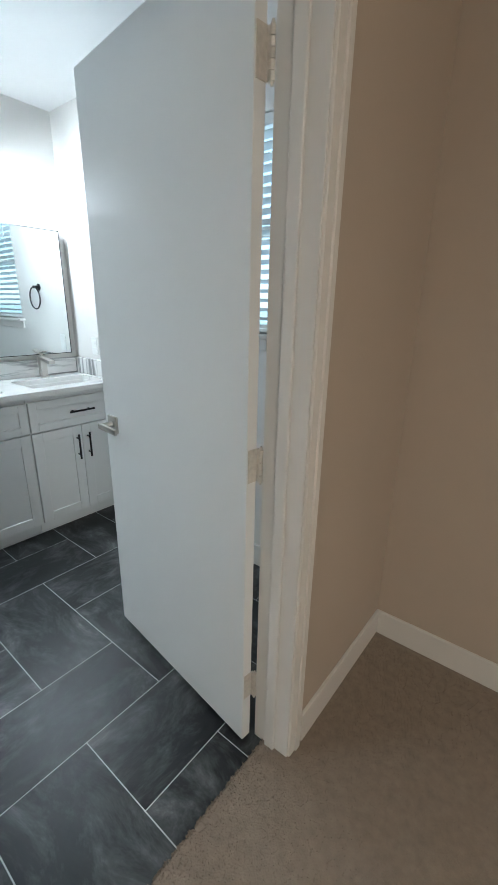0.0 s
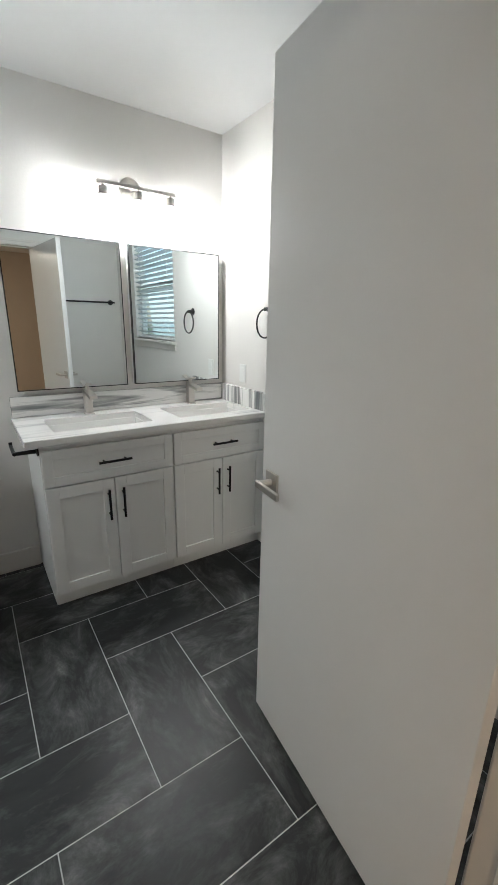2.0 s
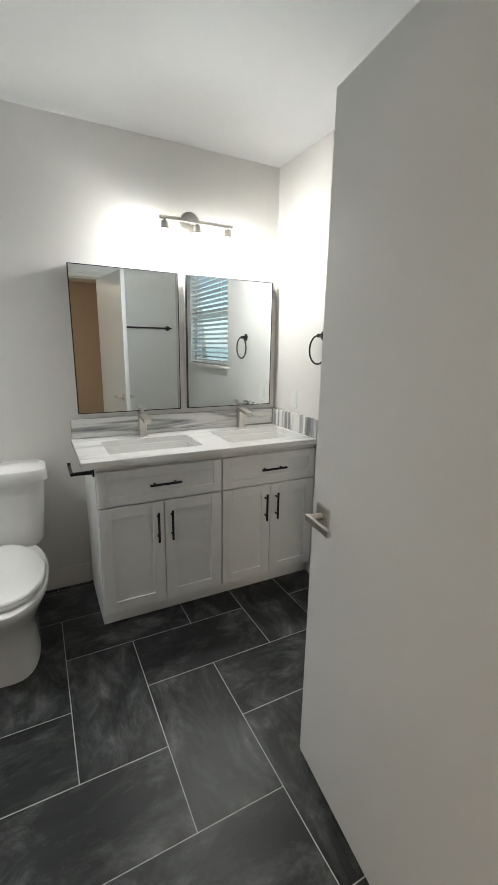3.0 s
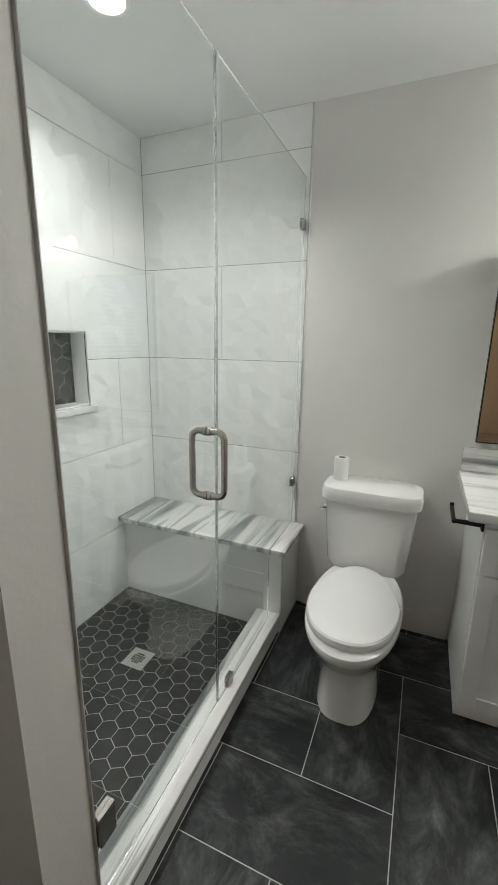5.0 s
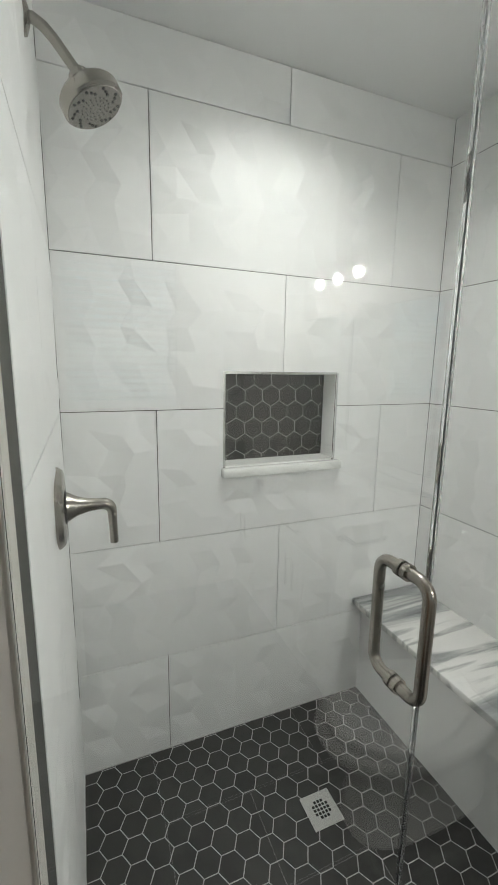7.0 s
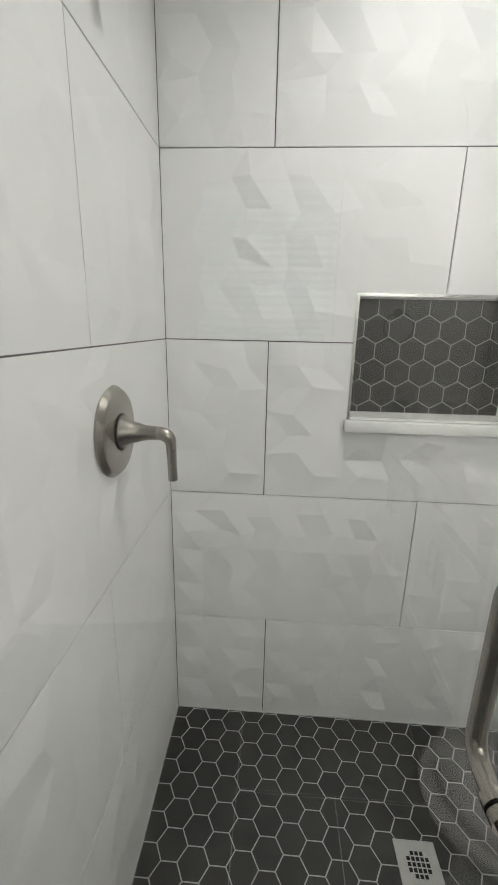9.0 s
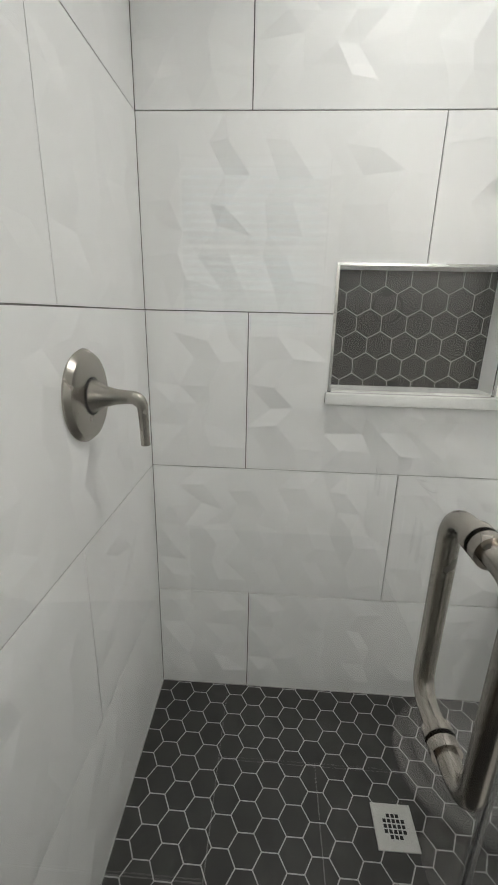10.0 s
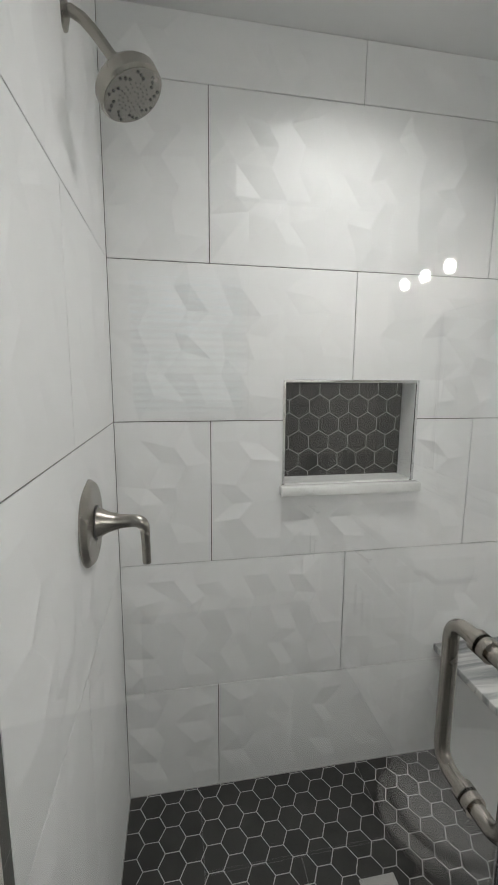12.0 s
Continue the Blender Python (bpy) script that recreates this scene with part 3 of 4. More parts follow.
# vanity light: round backplate, square bar, three cups with glass shades
LY, LZ, LX = 1.008, 2.103, -2.755
vl = thing("vanity_light", (WX, LY, LZ), "brushed nickel three-bulb vanity light, lit", "wall lamp")
part("backplate", lathe(bmesh.new(), [(0.062, 0), (0.062, 0.008), (0.055, 0.016), (0.03, 0.021), (0.005, 0.022)], Matrix.Translation((WX, LY, LZ)) @ Matrix.Rotation(radians(90), 4, "Y"), seg=36), LAMPN, vl)
part("arm", rd((WX + 0.02, LY, LZ), (LX, LY, LZ - 0.018), 0.010), LAMPN, vl)
part("bar", bx(LX - 0.009, LX + 0.009, LY - 0.212, LY + 0.212, LZ - 0.027, LZ - 0.011, bevel=0.001), LAMPN, vl)
for dy in (-0.183, 0.0, 0.183):
    y = LY + dy
    z = LZ - 0.027
    m = Matrix.Translation((LX, y, z))
    cup = part("socket_cup", lathe(bmesh.new(), [(0.007, 0), (0.007, -0.010), (0.022, -0.012), (0.024, -0.050), (0.043, -0.054), (0.043, -0.058), (0.01, -0.058)], m), LAMPN, vl)
    bl = part("bulb", lathe(bmesh.new(), [(0.012, -0.058), (0.019, -0.066), (0.024, -0.080), (0.022, -0.095), (0.014, -0.106), (0.004, -0.109)], m, seg=18), BULBM, vl, "lit frosted bulb")

# towel ring, towel bar, outlet, paper holder
tr = thing("towel_ring", (-2.345, RY, 1.49), "matt black towel ring on the grey wall", "towel ring")
part("flange", lathe(bmesh.new(), [(0.026, 0), (0.026, 0.006), (0.012, 0.010), (0.010, 0.045), (0.002, 0.047)], Matrix.Translation((-2.345, RY, 1.49)) @ Matrix.Rotation(radians(90), 4, "X")), BLACK, tr)
part("ring", tube(bmesh.new(), [(-2.345 + 0.078 * math.sin(a), RY - 0.040, 1.412 + 0.078 * math.cos(a)) for a in (i * math.pi / 24 for i in range(48))], 0.005, closed=True, seg=10), BLACK, tr)
tb = thing("towel_bar", (DX, 1.2, 1.60), "matt black towel bar on the wall behind the door", "towel bar")
part("bar", rd((DX - 0.055, 0.90, 1.60), (DX - 0.055, 1.53, 1.60), 0.008), BLACK, tb)
for y in (0.93, 1.50):
    part("post", lathe(bmesh.new(), [(0.026, 0), (0.026, 0.006), (0.012, 0.010), (0.012, 0.066), (0.002, 0.068)], Matrix.Translation((DX, y, 1.60)) @ Matrix.Rotation(radians(-90), 4, "Y")), BLACK, tb)
ol = thing("wall_outlet", (-2.62, RY, 1.10), "white wall outlet over the side splash", "outlet")
part("plate", bx(-2.655, -2.585, RY - 0.006, RY, 1.045, 1.160, bevel=0.002), PLASTIC, ol)
for z in (1.078, 1.127):
    part("socket", bx(-2.637, -2.603, RY - 0.008, RY - 0.006, z - 0.014, z + 0.014, bevel=0.001), PLASTIC, ol)
PX, PZ = -2.398, 0.836
ph = thing("paper_holder", (PX, 0.342, PZ), "matt black toilet paper holder on the cabinet side", "paper holder")
part("flange", lathe(bmesh.new(), [(0.024, 0), (0.024, 0.006), (0.010, 0.010), (0.008, 0.098), (0.002, 0.100)], Matrix.Translation((PX, 0.342, PZ)) @ Matrix.Rotation(radians(90), 4, "X")), BLACK, ph)
part("rod", tube(bmesh.new(), [(PX + 0.008, 0.246, PZ), (PX - 0.125, 0.246, PZ), (PX - 0.142, 0.246, PZ + 0.003), (PX - 0.147, 0.246, PZ + 0.018)], 0.0078), BLACK, ph)

# ---- toilet ----
TC = -0.078
toilet = thing("toilet", (-2.45, TC, 0), "white porcelain two-piece toilet with its lid closed", "toilet")


def loft(bm, rings):
    rs = [[bm.verts.new(p) for p in r] for r in rings]
    n = len(rs[0])
    for a, c in zip(rs, rs[1:]):
        for i in range(n):
            bm.faces.new((a[i], a[(i + 1) % n], c[(i + 1) % n], c[i]))
    bm.faces.new(list(reversed(rs[0])))
    bm.faces.new(rs[-1])
    return bm


def oval(xb, xf, w, z, power=2.0, n=40, taper=0.0):
    """A superellipse from xb (back) to xf (front), w wide; taper narrows the back."""
    out = []
    for i in range(n):
        a = 2 * math.pi * i / n
        c, s = math.cos(a), math.sin(a)
        px = math.copysign(abs(c) ** (2 / power), c)
        py = math.copysign(abs(s) ** (2 / power), s)
        out.append(Vector(((xb + xf) / 2 + (xf - xb) / 2 * px, TC + w / 2 * py * (1 - taper * max(0, -px)), z)))
    return out


b = loft(bmesh.new(), [oval(-2.76, -2.182, 0.250, 0.0, 2.9), oval(-2.76, -2.185, 0.248, 0.02, 2.9), oval(-2.76, -2.196, 0.236, 0.14, 2.7), oval(-2.77, -2.18, 0.250, 0.22, 2.6), oval(-2.78, -2.13, 0.315, 0.28, 2.4), oval(-2.78, -2.090, 0.358, 0.334, 2.25), oval(-2.78, -2.068, 0.380, 0.360, 2.2), oval(-2.78, -2.062, 0.386, 0.380, 2.2), oval(-2.78, -2.065, 0.382, 0.391, 2.2), oval(-2.78, -2.076, 0.366, 0.397, 2.2)])
part("bowl", b, PORC, toilet)
b = loft(bmesh.new(), [oval(-2.60, -2.103, 0.352, 0.397, 2.25, taper=0.22), oval(-2.60, -2.099, 0.358, 0.408, 2.25, taper=0.22), oval(-2.60, -2.101, 0.355, 0.419, 2.25, taper=0.22)])
part("seat", b, SEATP, toilet)
b = loft(bmesh.new(), [oval(-2.648, -2.100, 0.358, 0.4185, 2.25, taper=0.28), oval(-2.648, -2.094, 0.366, 0.424, 2.25, taper=0.28), oval(-2.648, -2.095, 0.364, 0.431, 2.25, taper=0.28), oval(-2.646, -2.102, 0.354, 0.437, 2.25, taper=0.28), oval(-2.63, -2.130, 0.298, 0.441, 2.25, taper=0.28)])
part("lid", b, SEATP, toilet, "closed white lid")
for s in (-1, 1):
    part("seat_hinge", bx(-2.640, -2.605, TC + s * 0.070 - 0.013, TC + s * 0.070 + 0.013, 0.396, 0.420, bevel=0.005, seg=2), SEATP, toilet)
b = loft(bmesh.new(), [oval(-2.83, -2.665, 0.330, 0.398, 5), oval(-2.845, -2.655, 0.372, 0.43, 5), oval(-2.855, -2.648, 0.400, 0.60, 5), oval(-2.86, -2.642, 0.420, 0.742, 5)])
part("tank", b, PORC, toilet)
b = loft(bmesh.new(), [oval(-2.87, -2.632, 0.446, 0.742, 5), oval(-2.872, -2.628, 0.456, 0.750, 5), oval(-2.872, -2.628, 0.456, 0.790, 5), oval(-2.868, -2.634, 0.444, 0.806, 5), oval(-2.855, -2.65, 0.405, 0.813, 5)])
part("tank_lid", b, PORC, toilet)
b = rd((-2.668, TC - 0.195, 0.700), (-2.668, TC - 0.219, 0.700), 0.010)
box(b, -2.674, -2.632, TC - 0.223, TC - 0.216, 0.694, 0.706, bevel=0.002)
part("flush_lever", b, CHROME, toilet, "chrome flush lever")
roll = thing("toilet_paper_roll", (-2.775, -0.236, 0.813), "slim white toilet paper roll standing on the tank", "toilet paper")
m = Matrix.Translation((-2.775, -0.236, 0.8135))
part("paper", lathe(bmesh.new(), [(0.016, 0.0), (0.034, 0.001), (0.035, 0.004), (0.035, 0.105), (0.033, 0.109), (0.017, 0.109), (0.016, 0.02)], m), PAPER, roll)
part("core", lathe(bmesh.new(), [(0.0158, 0.0205), (0.0166, 0.104), (0.0166, 0.1095), (0.0148, 0.1095), (0.0145, 0.03)], m), CARD, roll, "brown cardboard core")

# ---- shower: bench, curb, glass ----
BF = -2.580
bench = thing("shower_bench", ((WX + BF) / 2, -0.95, 0.0), "white tiled shower bench with a banded marble seat", "bench")
part("body", bx(TX, BF, NY + 0.001, -0.462, 0.0, 0.462), WTILE, bench)
part("seat", bx(TX + 0.001, -2.525, NY + 0.002, -0.432, 0.462, 0.490, bevel=0.003, seg=2), MARBLE_B, bench, "white and grey banded marble slab")
part("trim", bx(BF - 0.004, BF + 0.003, -0.463, -0.457, 0.115, 0.462), ALU, bench, "metal tile edge trim")
curb = thing("shower_curb", (-1.97, -0.525, 0), "low shower curb capped with banded marble", "curb")
part("body", bx(BF + 0.004, VX + 0.018, -0.585, -0.472, 0.0, 0.085), WTILE, curb)
part("cap", bx(BF + 0.001, VX + 0.018, -0.594, -0.462, 0.085, 0.112, bevel=0.003, seg=2), MARBLE_C, curb, "banded marble cap")

GT, SX = 2.205, -1.972
pan = thing("shower_glass_panel", ((TX + SX) / 2, GY, 0.112), "clear fixed shower glass panel notched over the bench", "glass panel")
b = bmesh.new()
pts = [(SX - 0.004, 0.114), (-2.518, 0.114), (-2.518, 0.492), (TX + 0.004, 0.492), (TX + 0.004, GT), (SX - 0.004, GT)]
f0 = [b.verts.new((x, GY - 0.005, z)) for x, z in pts]
f1 = [b.verts.new((x, GY + 0.005, z)) for x, z in pts]
b.faces.new(f0)
b.faces.new(list(reversed(f1)))
for i in range(6):
    b.faces.new((f0[i], f0[(i + 1) % 6], f1[(i + 1) % 6], f1[i]))
g = part("glass", b, GLASS, pan, smooth=False)
g.visible_shadow = False


def clip(parent, x, z, w=0.045, h=0.045):
    part("clip", bx(x - w / 2, x + w / 2, GY - 0.014, GY + 0.014, z - h / 2, z + h / 2, bevel=0.002), NICKEL, parent, "brushed nickel glass clip")


clip(pan, TX + 0.024, 2.0)
clip(pan, TX + 0.024, 0.735)
clip(pan, -2.075, 0.135)
gd = thing("shower_door", ((VX + SX) / 2, GY, 0.12), "clear frameless glass shower door, closed", "shower door")
g = part("glass", bx(SX + 0.003, VX + 0.016, GY - 0.005, GY + 0.005, 0.122, GT), GLASS, gd, smooth=False)
g.visible_shadow = False
b = bmesh.new()
box(b, SX - 0.003, SX + 0.002, GY - 0.008, GY + 0.008, 0.122, GT)
sl = part("edge_seal", b, SEAL, gd, "clear vinyl seal strip")
sl.visible_shadow = False
for z in (0.325, 2.06):
    b = bmesh.new()
    box(b, VX - 0.040, VX + 0.014, GY - 0.016, GY + 0.016, z - 0.045, z + 0.045, bevel=0.002)
    box(b, VX + 0.014, VX + 0.019, GY - 0.030, GY - 0.004, z - 0.045, z + 0.045, bevel=0.001)
    part("hinge", b, NICKEL, gd, "brushed nickel glass hinge")
part("wall_seal", bx(VX + 0.0164, VX + 0.0186, GY - 0.006, GY + 0.0065, 0.114, GT), SEALANT, gd, "grey sealant bead along the wall")
# back-to-back D pull through the glass
HX, HZ0, HZ1, HO = -1.916, 0.976, 1.188, 0.060
b = bmesh.new()
R = 0.026
for s in (1, -1):
    y = GY + s * HO
    p = [Vector((HX, GY + s * 0.004, HZ1))]
    p += arc((HX, y - s * R, HZ1 - R), (0, 0, 1), (0, s, 0), R, 0, 90)
    p += arc((HX, y - s * R, HZ0 + R), (0, s, 0), (0, 0, -1), R, 0, 90)
    p += [Vector((HX, GY + s * 0.004, HZ0))]
    tube(b, p, 0.0105, seg=18)
hd = part("handle", b, NICKEL, gd, "brushed nickel D-shaped pull handle")
for z in (HZ0, HZ1):
    for s in (1, -1):
        part("collar", rd((HX, GY + s * 0.005, z), (HX, GY + s * 0.016, z), 0.0145), NICKEL, hd)

# valve, shower head, drain, downlight
vv = thing("shower_valve", (VX, -0.998, 1.198), "brushed nickel shower valve with a lever", "shower valve")
mv = Matrix.Translation((VX - 0.003, -0.998, 1.198)) @ Matrix.Rotation(radians(-90), 4, "Y")
part("escutcheon", lathe(bmesh.new(), [(0.092, 0), (0.092, 0.004), (0.084, 0.014), (0.078, 0.016), (0.01, 0.017)], mv, seg=48), NICKEL, vv)
part("hub", lathe(bmesh.new(), [(0.034, 0.016), (0.033, 0.022), (0.022, 0.042), (0.0155, 0.065), (0.0135, 0.088), (0.004, 0.089)], mv), NICKEL, vv)
# solid black ring: its colour stands in for shade in the hub gap
part("gasket", lathe(bmesh.new(), [(0.037, 0.0160), (0.0375, 0.0185), (0.034, 0.0200)], mv, seg=36), BLACK, vv, "black ring standing in for the shaded gap at the lever hub")
lx = VX - 0.003
part("lever", tube(bmesh.new(), [(lx - 0.089, -0.998, 1.198)] + arc((lx - 0.094, -0.998, 1.176), (0, 0, 1), (-1, 0, 0), 0.022, 0, 90, 6) + [(lx - 0.117, -0.998, 1.14), (lx - 0.118, -0.998, 1.100)], [0.0135] * 5 + [0.0125, 0.0115, 0.0105, 0.0095, 0.0095], seg=16), NICKEL, vv)
AY, AZ = -1.010, 2.150
sh = thing("shower_head", (VX, AY, AZ), "brushed nickel shower head on a bent arm", "shower head")
part("flange", lathe(bmesh.new(), [(0.030, 0), (0.029, 0.006), (0.014, 0.012), (0.009, 0.013)], Matrix.Translation((VX - 0.003, AY, AZ)) @ Matrix.Rotation(radians(-90), 4, "Y")), NICKEL, sh)
arm = [(VX - 0.004, AY, AZ), (VX - 0.020, AY, AZ + 0.001), (VX - 0.038, AY, AZ - 0.008), (VX - 0.056, AY, AZ - 0.025), (VX - 0.104, AY, AZ - 0.083)]
part("arm", tube(bmesh.new(), arm, 0.0100), NICKEL, sh)
axis = Vector((-0.44, 0.16, -0.90)).normalized()
mh = Matrix.Translation((VX - 0.092, AY, AZ - 0.068)) @ axis.to_track_quat("Z", "Y").to_matrix().to_4x4() @ Matrix.Diagonal((1.12, 1.12, 0.93, 1))
hdp = part("head", lathe(bmesh.new(), [(0.012, 0.0), (0.017, 0.006), (0.017, 0.020), (0.022, 0.028), (0.050, 0.044), (0.055, 0.052), (0.055, 0.072), (0.051, 0.077), (0.004, 0.078)], mh, seg=44), NICKEL, sh)
b = bmesh.new()
for r, n in ((0.010, 8), (0.018, 14), (0.025, 18)):
    for k in range(n):
        a = 2 * math.pi * k / n
        rod(b, mh @ Vector((r * math.cos(a), r * math.sin(a), 0.0775)), mh @ Vector((r * math.cos(a), r * math.sin(a), 0.0800)), 0.0014, seg=6)
for r, n, o in ((0.034, 9, 0.0), (0.044, 9, 0.35), (0.039, 9, 0.18)):
    for k in range(n):
        a = 2 * math.pi * k / n + o
        rod(b, mh @ Vector((r * math.cos(a), r * math.sin(a), 0.0775)), mh @ Vector((r * math.cos(a), r * math.sin(a), 0.0805)), 0.0030, seg=8)
part("face", lathe(bmesh.new(), [(0.0495, 0.0772), (0.0495, 0.0784), (0.003, 0.0786)], mh, seg=44), mat("satin_spray_face", (0.30, 0.285, 0.26), 0.5, metal=0.8, vary=0.04), hdp, "satin grey spray face")
part("nozzles", b, mat("dark_rubber", (0.05, 0.048, 0.045), 0.6), hdp, "dark rubber spray nozzles")

DCX, DCY, ZS = -2.127, -1.008, 0.0125
dr = thing("shower_drain", (DCX, DCY, ZS), "square stainless shower drain with a grid", "drain")
part("plate", bx(DCX - 0.056, DCX + 0.056, DCY - 0.056, DCY + 0.056, ZS - 0.002, ZS + 0.003, bevel=0.001), STEEL, dr)
# plate is uncut: black squares on top give the shade inside the grid holes
HOLE = mat("drain_hole_dark", (0.008, 0.008, 0.008), 0.8)
for i in range(-2, 3):
    for j in range(-2, 3):
        if abs(i) + abs(j) < 4:
            part("grid_hole", bx(DCX + i * 0.0125 - 0.0045, DCX + i * 0.0125 + 0.0045, DCY + j * 0.0125 - 0.0045, DCY + j * 0.0125 + 0.0045, ZS + 0.0028, ZS + 0.0034), HOLE, dr)
can = thing("shower_downlight", (-2.088, -0.952, CZ), "round recessed ceiling downlight over the shower, lit", "downlight")
part("lens", lathe(bmesh.new(), [(0.049, 0.032), (0.049, 0.028), (0.04, 0.026), (0.003, 0.026)], Matrix.Translation((LAX, LAY, CZ)), seg=36), CANM, can)
b = bmesh.new()
rings = [[b.verts.new((LAX + q * math.cos(i * math.pi / 18), LAY + q * math.sin(i * math.pi / 18), CZ + h)) for i in range(36)] for q, h in ((0.0505, -0.002), (0.0500, 0.034), (0.002, 0.036), (0.002, 0.040), (0.0515, 0.040), (0.0515, -0.002))]
for p, q in zip(rings, rings[1:]):
    for i in range(36):
        b.faces.new((p[i], p[(i + 1) % 36], q[(i + 1) % 36], q[i]))
part("housing", b, PLASTIC, can, "white recessed housing")
part("trim_ring", tube(bmesh.new(), [(-2.088 + 0.064 * math.cos(a), -0.952 + 0.064 * math.sin(a), CZ - 0.001) for a in (i * math.pi / 20 for i in range(40))], 0.013, closed=True, seg=8), PLASTIC, can)
bl = thing("bedroom_ceiling_light", (1.9, -1.2, CZ), "warm lit flush bedroom ceiling light", "ceiling light")
part("diffuser", lathe(bmesh.new(), [(0.15, 0), (0.15, -0.03), (0.12, -0.055), (0.06, -0.068), (0.004, -0.07)], Matrix.Translation((1.9, -1.2, CZ)), seg=36), BEDM, bl)
part("base", lathe(bmesh.new(), [(0.165, 0), (0.165, -0.012), (0.151, -0.016)], Matrix.Translation((1.9, -1.2, CZ)), seg=36), NICKEL, bl)

# niche lining, trim and sill
nb = NY - ND
nt_ = thing("niche_trim", ((NX0 + NX1) / 2, NY, NZ0), "brushed metal edging round the shower niche", "trim", kind="structure")
e = 0.009
for nm, a in (("edge", (NX0 - e, NX0, NY - 0.02, NY + 0.004, NZ0, NZ1 + e)), ("edge", (NX1, NX1 + e, NY - 0.02, NY + 0.004, NZ0, NZ1 + e)), ("edge", (NX0, NX1, NY - 0.02, NY + 0.004, NZ1, NZ1 + e))):
    part(nm, bx(*a, bevel=0.001), CHROME, nt_)
b = bmesh.new()
box(b, NX0 - 0.002, NX0 + 0.001, nb, NY - 0.004, NZ0, NZ1)
box(b, NX1 - 0.001, NX1 + 0.002, nb, NY - 0.004, NZ0, NZ1)
box(b, NX0 + 0.001, NX1 - 0.001, nb, NY - 0.004, NZ1 - 0.001, NZ1 + 0.002)
structure("niche_lining", b, WTILE, "white tiled niche reveals", "niche")
structure("niche_back", bx(NX0, NX1, nb - 0.004, nb + 0.0032, NZ0, NZ1), HEXG, "grey hexagon mosaic niche back", "niche")
niche_back = bpy.data.objects["niche_back"]
ns = thing("niche_sill", ((NX0 + NX1) / 2, NY, 1.108), "white marble sill under the niche", "sill")
part("slab", bx(NX0 - 0.024, NX1 + 0.016, NY - 0.002, NY + 0.034, 1.112, 1.146, bevel=0.004, seg=2), MARBLE_W, ns)
part("ledge", bx(NX0 + 0.002, NX1 - 0.002, nb + 0.001, NY - 0.002, 1.140, 1.152), MARBLE_W, ns)


# ---- pieces: wall tiles, hexagons, floor tiles ----
def tile_object(parent, name, cells, put, seed):
    """A white tile whose face is folded into low flat facets, level along its rim."""
    r = random.Random(seed)
    g = 0.0015
    u0, u1, v0, v1 = cells[0] + g, cells[1] - g, cells[2] + g, cells[3] - g
    nu, nv = max(2, round((u1 - u0) / 0.078)), max(2, round((v1 - v0) / 0.064))
    P = {}
    for i in range(nu + 1):
        for j in range(nv + 1):
            edge = i in (0, nu) or j in (0, nv)
            shift = 0 if edge else (0.25 if j % 2 else -0.25)
            u, v, h = u0 + (u1 - u0) * (i + shift) / nu, v0 + (v1 - v0) * j / nv, 0.0
            if not edge:
                u, v = u + r.uniform(-0.020, 0.020), v + r.uniform(-0.016, 0.016)
                h = (r.uniform(0.0, 0.0012) if (i + j) % 2 else r.uniform(0.0030, 0.0055)) * RELIEF
            P[i, j] = (u, v, h)
    b = bmesh.new()
    V = {k: b.verts.new(put(*p)) for k, p in P.items()}
    for i in range(nu):
        for j in range(nv):
            q = (V[i, j], V[i + 1, j], V[i + 1, j + 1], V[i, j + 1])
            t = ((q[0], q[1], q[2]), (q[0], q[2], q[3])) if j % 2 else ((q[0], q[1], q[3]), (q[1], q[2], q[3]))
            for f in t:
                b.faces.new(f)
    rim = [(i, 0) for i in range(nu)] + [(nu, j) for j in range(nv)] + [(i, nv) for i in range(nu, 0, -1)] + [(0, j) for j in range(nv, 0, -1)]
    low = [b.verts.new(put(P[k][0], P[k][1], -0.005)) for k in rim]
    m = len(rim)
    for q in range(m):
        b.faces.new((V[rim[q]], low[q], low[(q + 1) % m], V[rim[(q + 1) % m]]))
    return part(name, b, WTILE, parent, smooth=False)


RELIEF = 1.8
ROWS_Z = [0.012, 0.424, 0.891, 1.366, 1.845, 2.326, CZ]
seed = 10


def split(lo, hi, cuts):
    c = [lo] + sorted(x for x in cuts if lo < x < hi) + [hi]
    return list(zip(c, c[1:]))


def minus(rects, hole):
    out = []
    hu0, hu1, hv0, hv1 = hole
    for u0, u1, v0, v1 in rects:
        if u1 <= hu0 or u0 >= hu1 or v1 <= hv0 or v0 >= hv1:
            out.append((u0, u1, v0, v1))
    return out


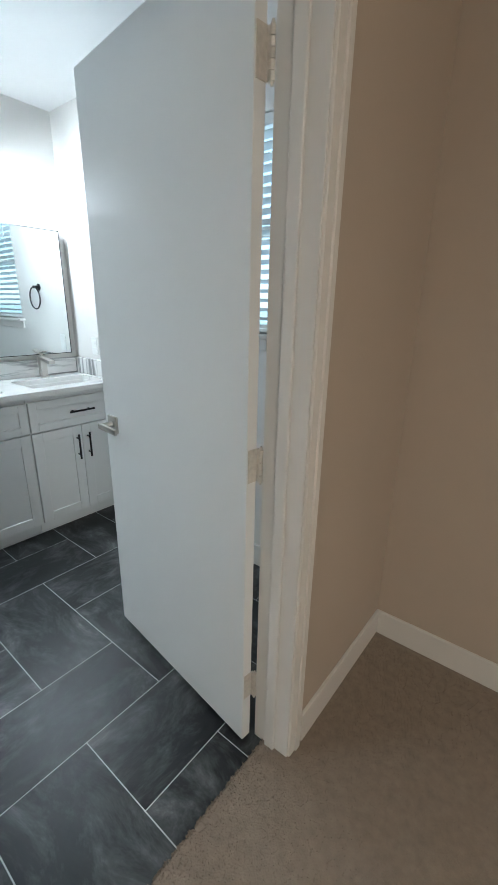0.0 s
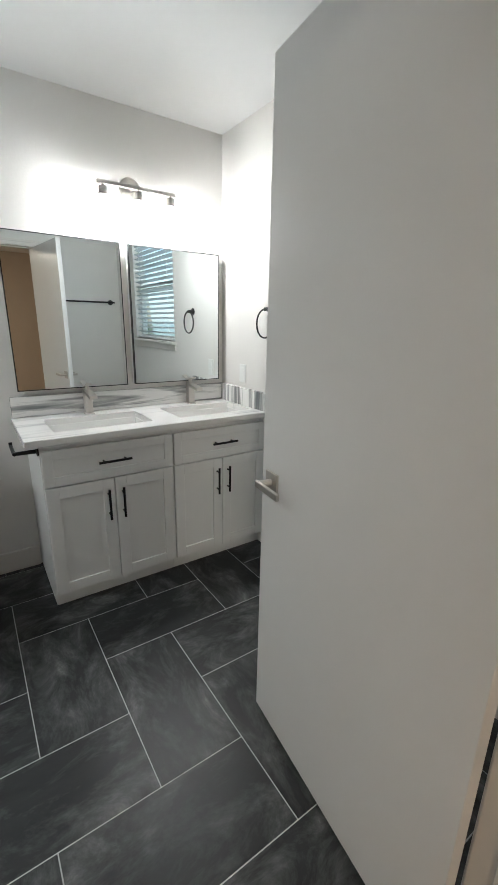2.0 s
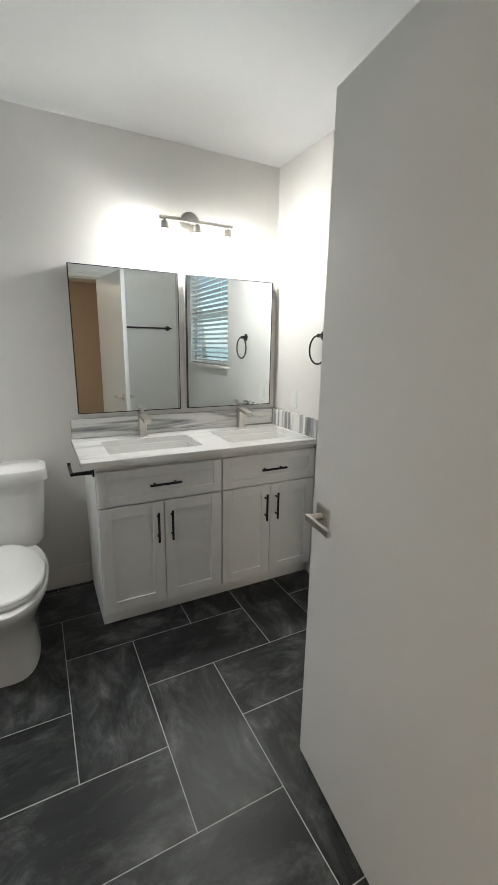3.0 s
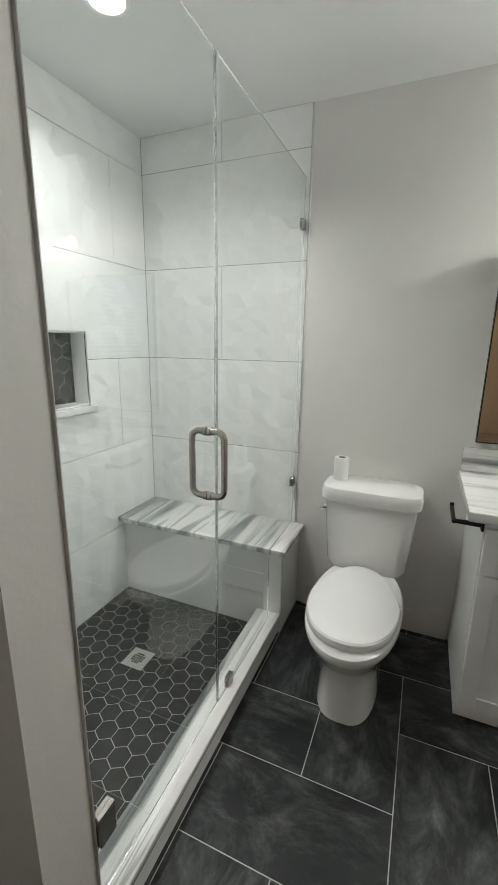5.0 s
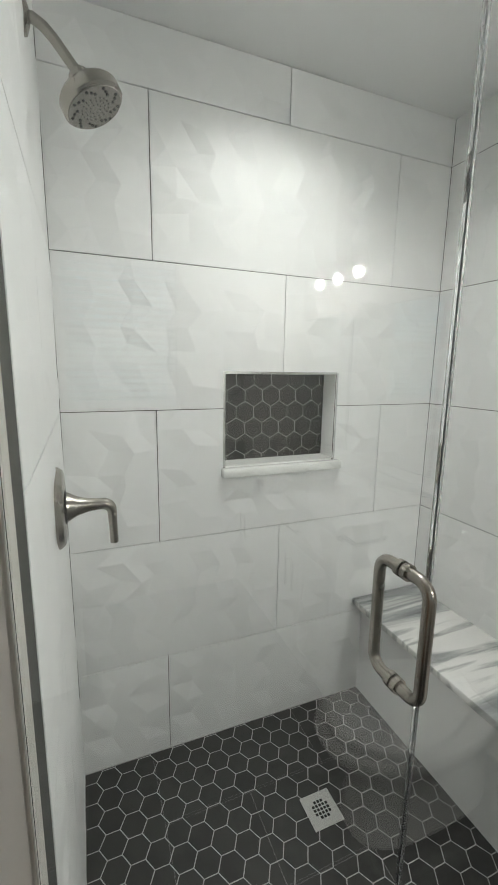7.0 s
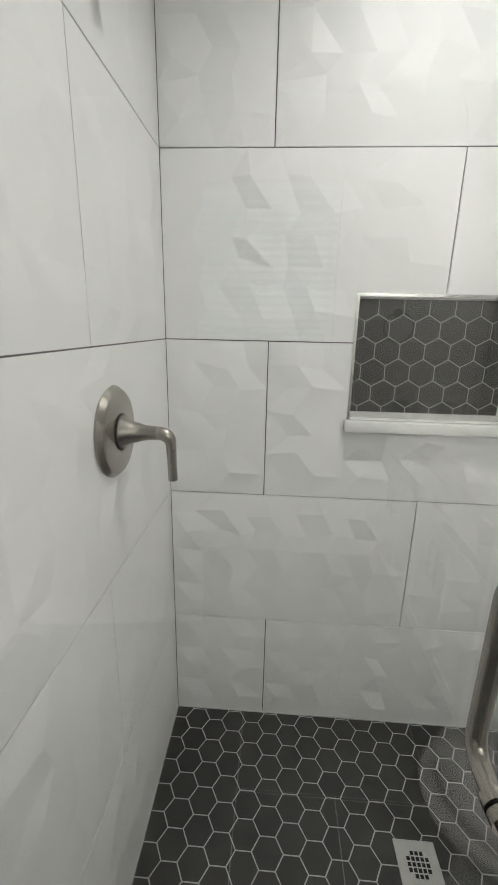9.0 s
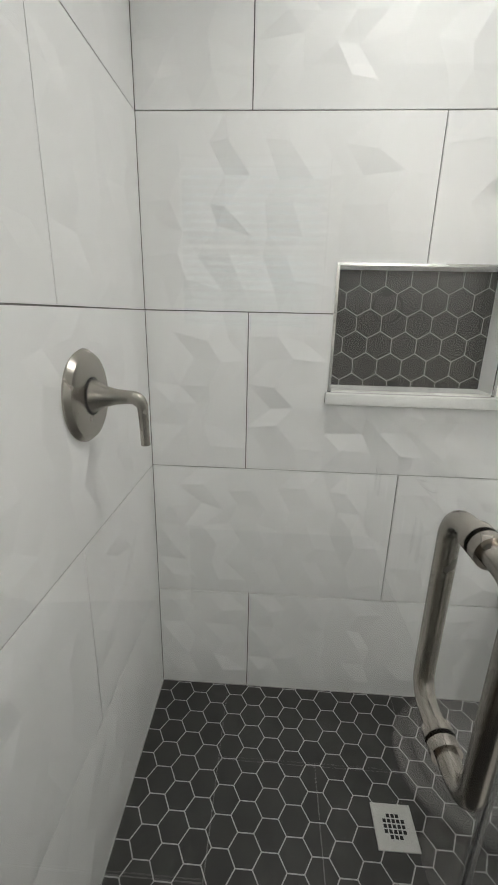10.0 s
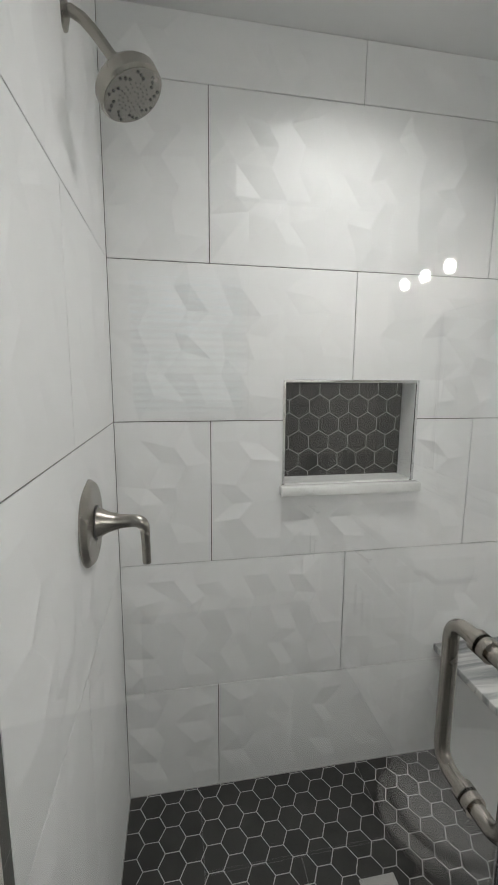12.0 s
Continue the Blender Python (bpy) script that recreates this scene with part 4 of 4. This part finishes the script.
NCUT = [(-1.688, -2.64), (-2.145,), (-1.667, -2.61), (-2.144,), (-1.667, -2.62), (-2.142,)]
hole = (NX0 - e, NX1 + e, 1.14, NZ1 + e)
for k in range(6):
    z0, z1 = ROWS_Z[k], ROWS_Z[k + 1]
    for u0, u1 in split(TX, VX, NCUT[k]):
        rects = [(u0, u1, z0, z1)]
        if k in (2, 3):
            hz0, hz1 = max(hole[2], z0), min(hole[3], z1)
            a, c = max(u0, hole[0]), min(u1, hole[1])
            if a < c:
                rects = [r for r in ((u0, a, z0, z1), (c, u1, z0, z1), (a, c, z0, hz0), (a, c, hz1, z1)) if r[1] - r[0] > 0.004 and r[3] - r[2] > 0.004]
        for r in rects:
            seed += 1
            g = 0.0015
            rr = r
            if len(rects) > 1:
                # pieces of one cut tile touch each other
                rr = (r[0] - (g if r[0] > u0 else 0), r[1] + (g if r[1] < u1 else 0), r[2] - (g if r[2] > z0 else 0), r[3] + (g if r[3] < z1 else 0))
            tile_object(wall_niche, "tile", rr, lambda u, v, h: (u, NY + h, v), seed)
BCUT = [(-0.95,), (-0.95,), (), (-0.95,), (), (-0.95,)]
for k in range(6):
    for u0, u1 in split(NY, TY, BCUT[k]):
        seed += 1
        tile_object(wall_bench, "tile", (u0, u1, ROWS_Z[k], ROWS_Z[k + 1]), lambda u, v, h: (TX + h, u, v), seed)
VCUT = [(), (-0.935,), (), (-0.935,), (), (-0.935,)]
for k in range(6):
    for u0, u1 in split(NY, -0.546, VCUT[k]):
        seed += 1
        tile_object(wall_valve, "tile", (u0, u1, ROWS_Z[k], ROWS_Z[k + 1]), lambda u, v, h: (VX - 0.8 * h, u, v), seed)


def clip_poly(poly, axis, limit, keep_less):
    out = []
    for i, p in enumerate(poly):
        q = poly[(i + 1) % len(poly)]
        a, c = (p[axis] - limit), (q[axis] - limit)
        if keep_less:
            a, c = -a, -c
        if a >= 0:
            out.append(p)
        if (a > 0 > c) or (a < 0 < c):
            t = a / (a - c)
            out.append((p[0] + (q[0] - p[0]) * t, p[1] + (q[1] - p[1]) * t))
    return out


def hexes(parent, lo, hi, flat, origin, pointy, put, material, skip=None, grout=0.0034, depth=0.004):
    """Hexagon pieces over the rectangle lo-hi; pointy: corners along the first axis."""
    R = flat / math.sqrt(3)
    r = (flat - grout) / math.sqrt(3)
    for i in range(-40, 41):
        for j in range(-40, 41):
            if pointy:
                cx, cy = origin[0] + i * 1.5 * R, origin[1] + (j + 0.5 * (i % 2)) * flat
                a0 = 0
            else:
                cx, cy = origin[0] + (i + 0.5 * (j % 2)) * flat, origin[1] + j * 1.5 * R
                a0 = 30
            if not (lo[0] - flat < cx < hi[0] + flat and lo[1] - flat < cy < hi[1] + flat):
                continue
            poly = [(cx + r * math.cos(radians(a0 + 60 * k)), cy + r * math.sin(radians(a0 + 60 * k))) for k in range(6)]
            for ax in (0, 1):
                poly = clip_poly(poly, ax, lo[ax], False) if poly else poly
                poly = clip_poly(poly, ax, hi[ax], True) if poly else poly
            if len(poly) < 3:
                continue
            area = abs(sum(p[0] * q[1] - q[0] * p[1] for p, q in zip(poly, poly[1:] + poly[:1]))) / 2
            if area < 0.00008 or (skip and skip(cx, cy)):
                continue
            b = bmesh.new()
            mx, my = sum(p[0] for p in poly) / len(poly), sum(p[1] for p in poly) / len(poly)
            base = [b.verts.new(put(p[0], p[1], -depth)) for p in poly]
            mid = [b.verts.new(put(p[0], p[1], -0.0003)) for p in poly]
            up = [b.verts.new(put(mx + (p[0] - mx) * 0.975, my + (p[1] - my) * 0.975, 0)) for p in poly]
            n = len(poly)
            for k in range(n):
                b.faces.new((base[k], base[(k + 1) % n], mid[(k + 1) % n], mid[k]))
                b.faces.new((mid[k], mid[(k + 1) % n], up[(k + 1) % n], up[k]))
            b.faces.new(up)
            part("hexagon_tile", b, material, parent, smooth=False)


hexes(shower_floor, (BF + 0.001, NY + 0.003), (VX - 0.003, -0.588), 0.0765, (-1.7835, -1.118), True, lambda u, v, h: (u, v, ZS + h), HEXT)
hexes(niche_back, (NX0 + 0.001, NZ0 + 0.004), (NX1 - 0.001, NZ1 - 0.001), 0.0740, (-1.988, 1.405), False, lambda u, v, h: (u, nb + 0.004 + h, v), HEXT, grout=0.0024)

# herringbone floor: units of one tile width; long tiles alternate direction
UX, UY, OX, OY = 0.3060, 0.3025, -1.617, 0.146
g = 0.0018
for i in range(-6, 5):
    for j in range(-7, 7):
        c = (i - j) % 4
        if c == 2:
            x0, x1, y0, y1, mt = i, i + 2, j, j + 1, SLATE_X
        elif c == 1:
            x0, x1, y0, y1, mt = i, i + 1, j, j + 2, SLATE_Y
        else:
            continue
        a = [OX + x0 * UX + g, OX + x1 * UX - g, OY + y0 * UY + g, OY + y1 * UY - g]
        a = [max(a[0], WX), min(a[1], -0.556), max(a[2], -1.48), min(a[3], RY)]
        # cut back at the curb
        if a[3] > -0.474 > a[2] and a[0] < VX:
            a[2] = -0.474
        elif a[3] <= -0.474 and a[1] < VX:
            continue
        if a[1] - a[0] < 0.01 or a[3] - a[2] < 0.01:
            continue
        part("floor_tile", bx(a[0], a[1], a[2], a[3], -0.010, 0.0, bevel=0.0006), mt, floor, smooth=False)
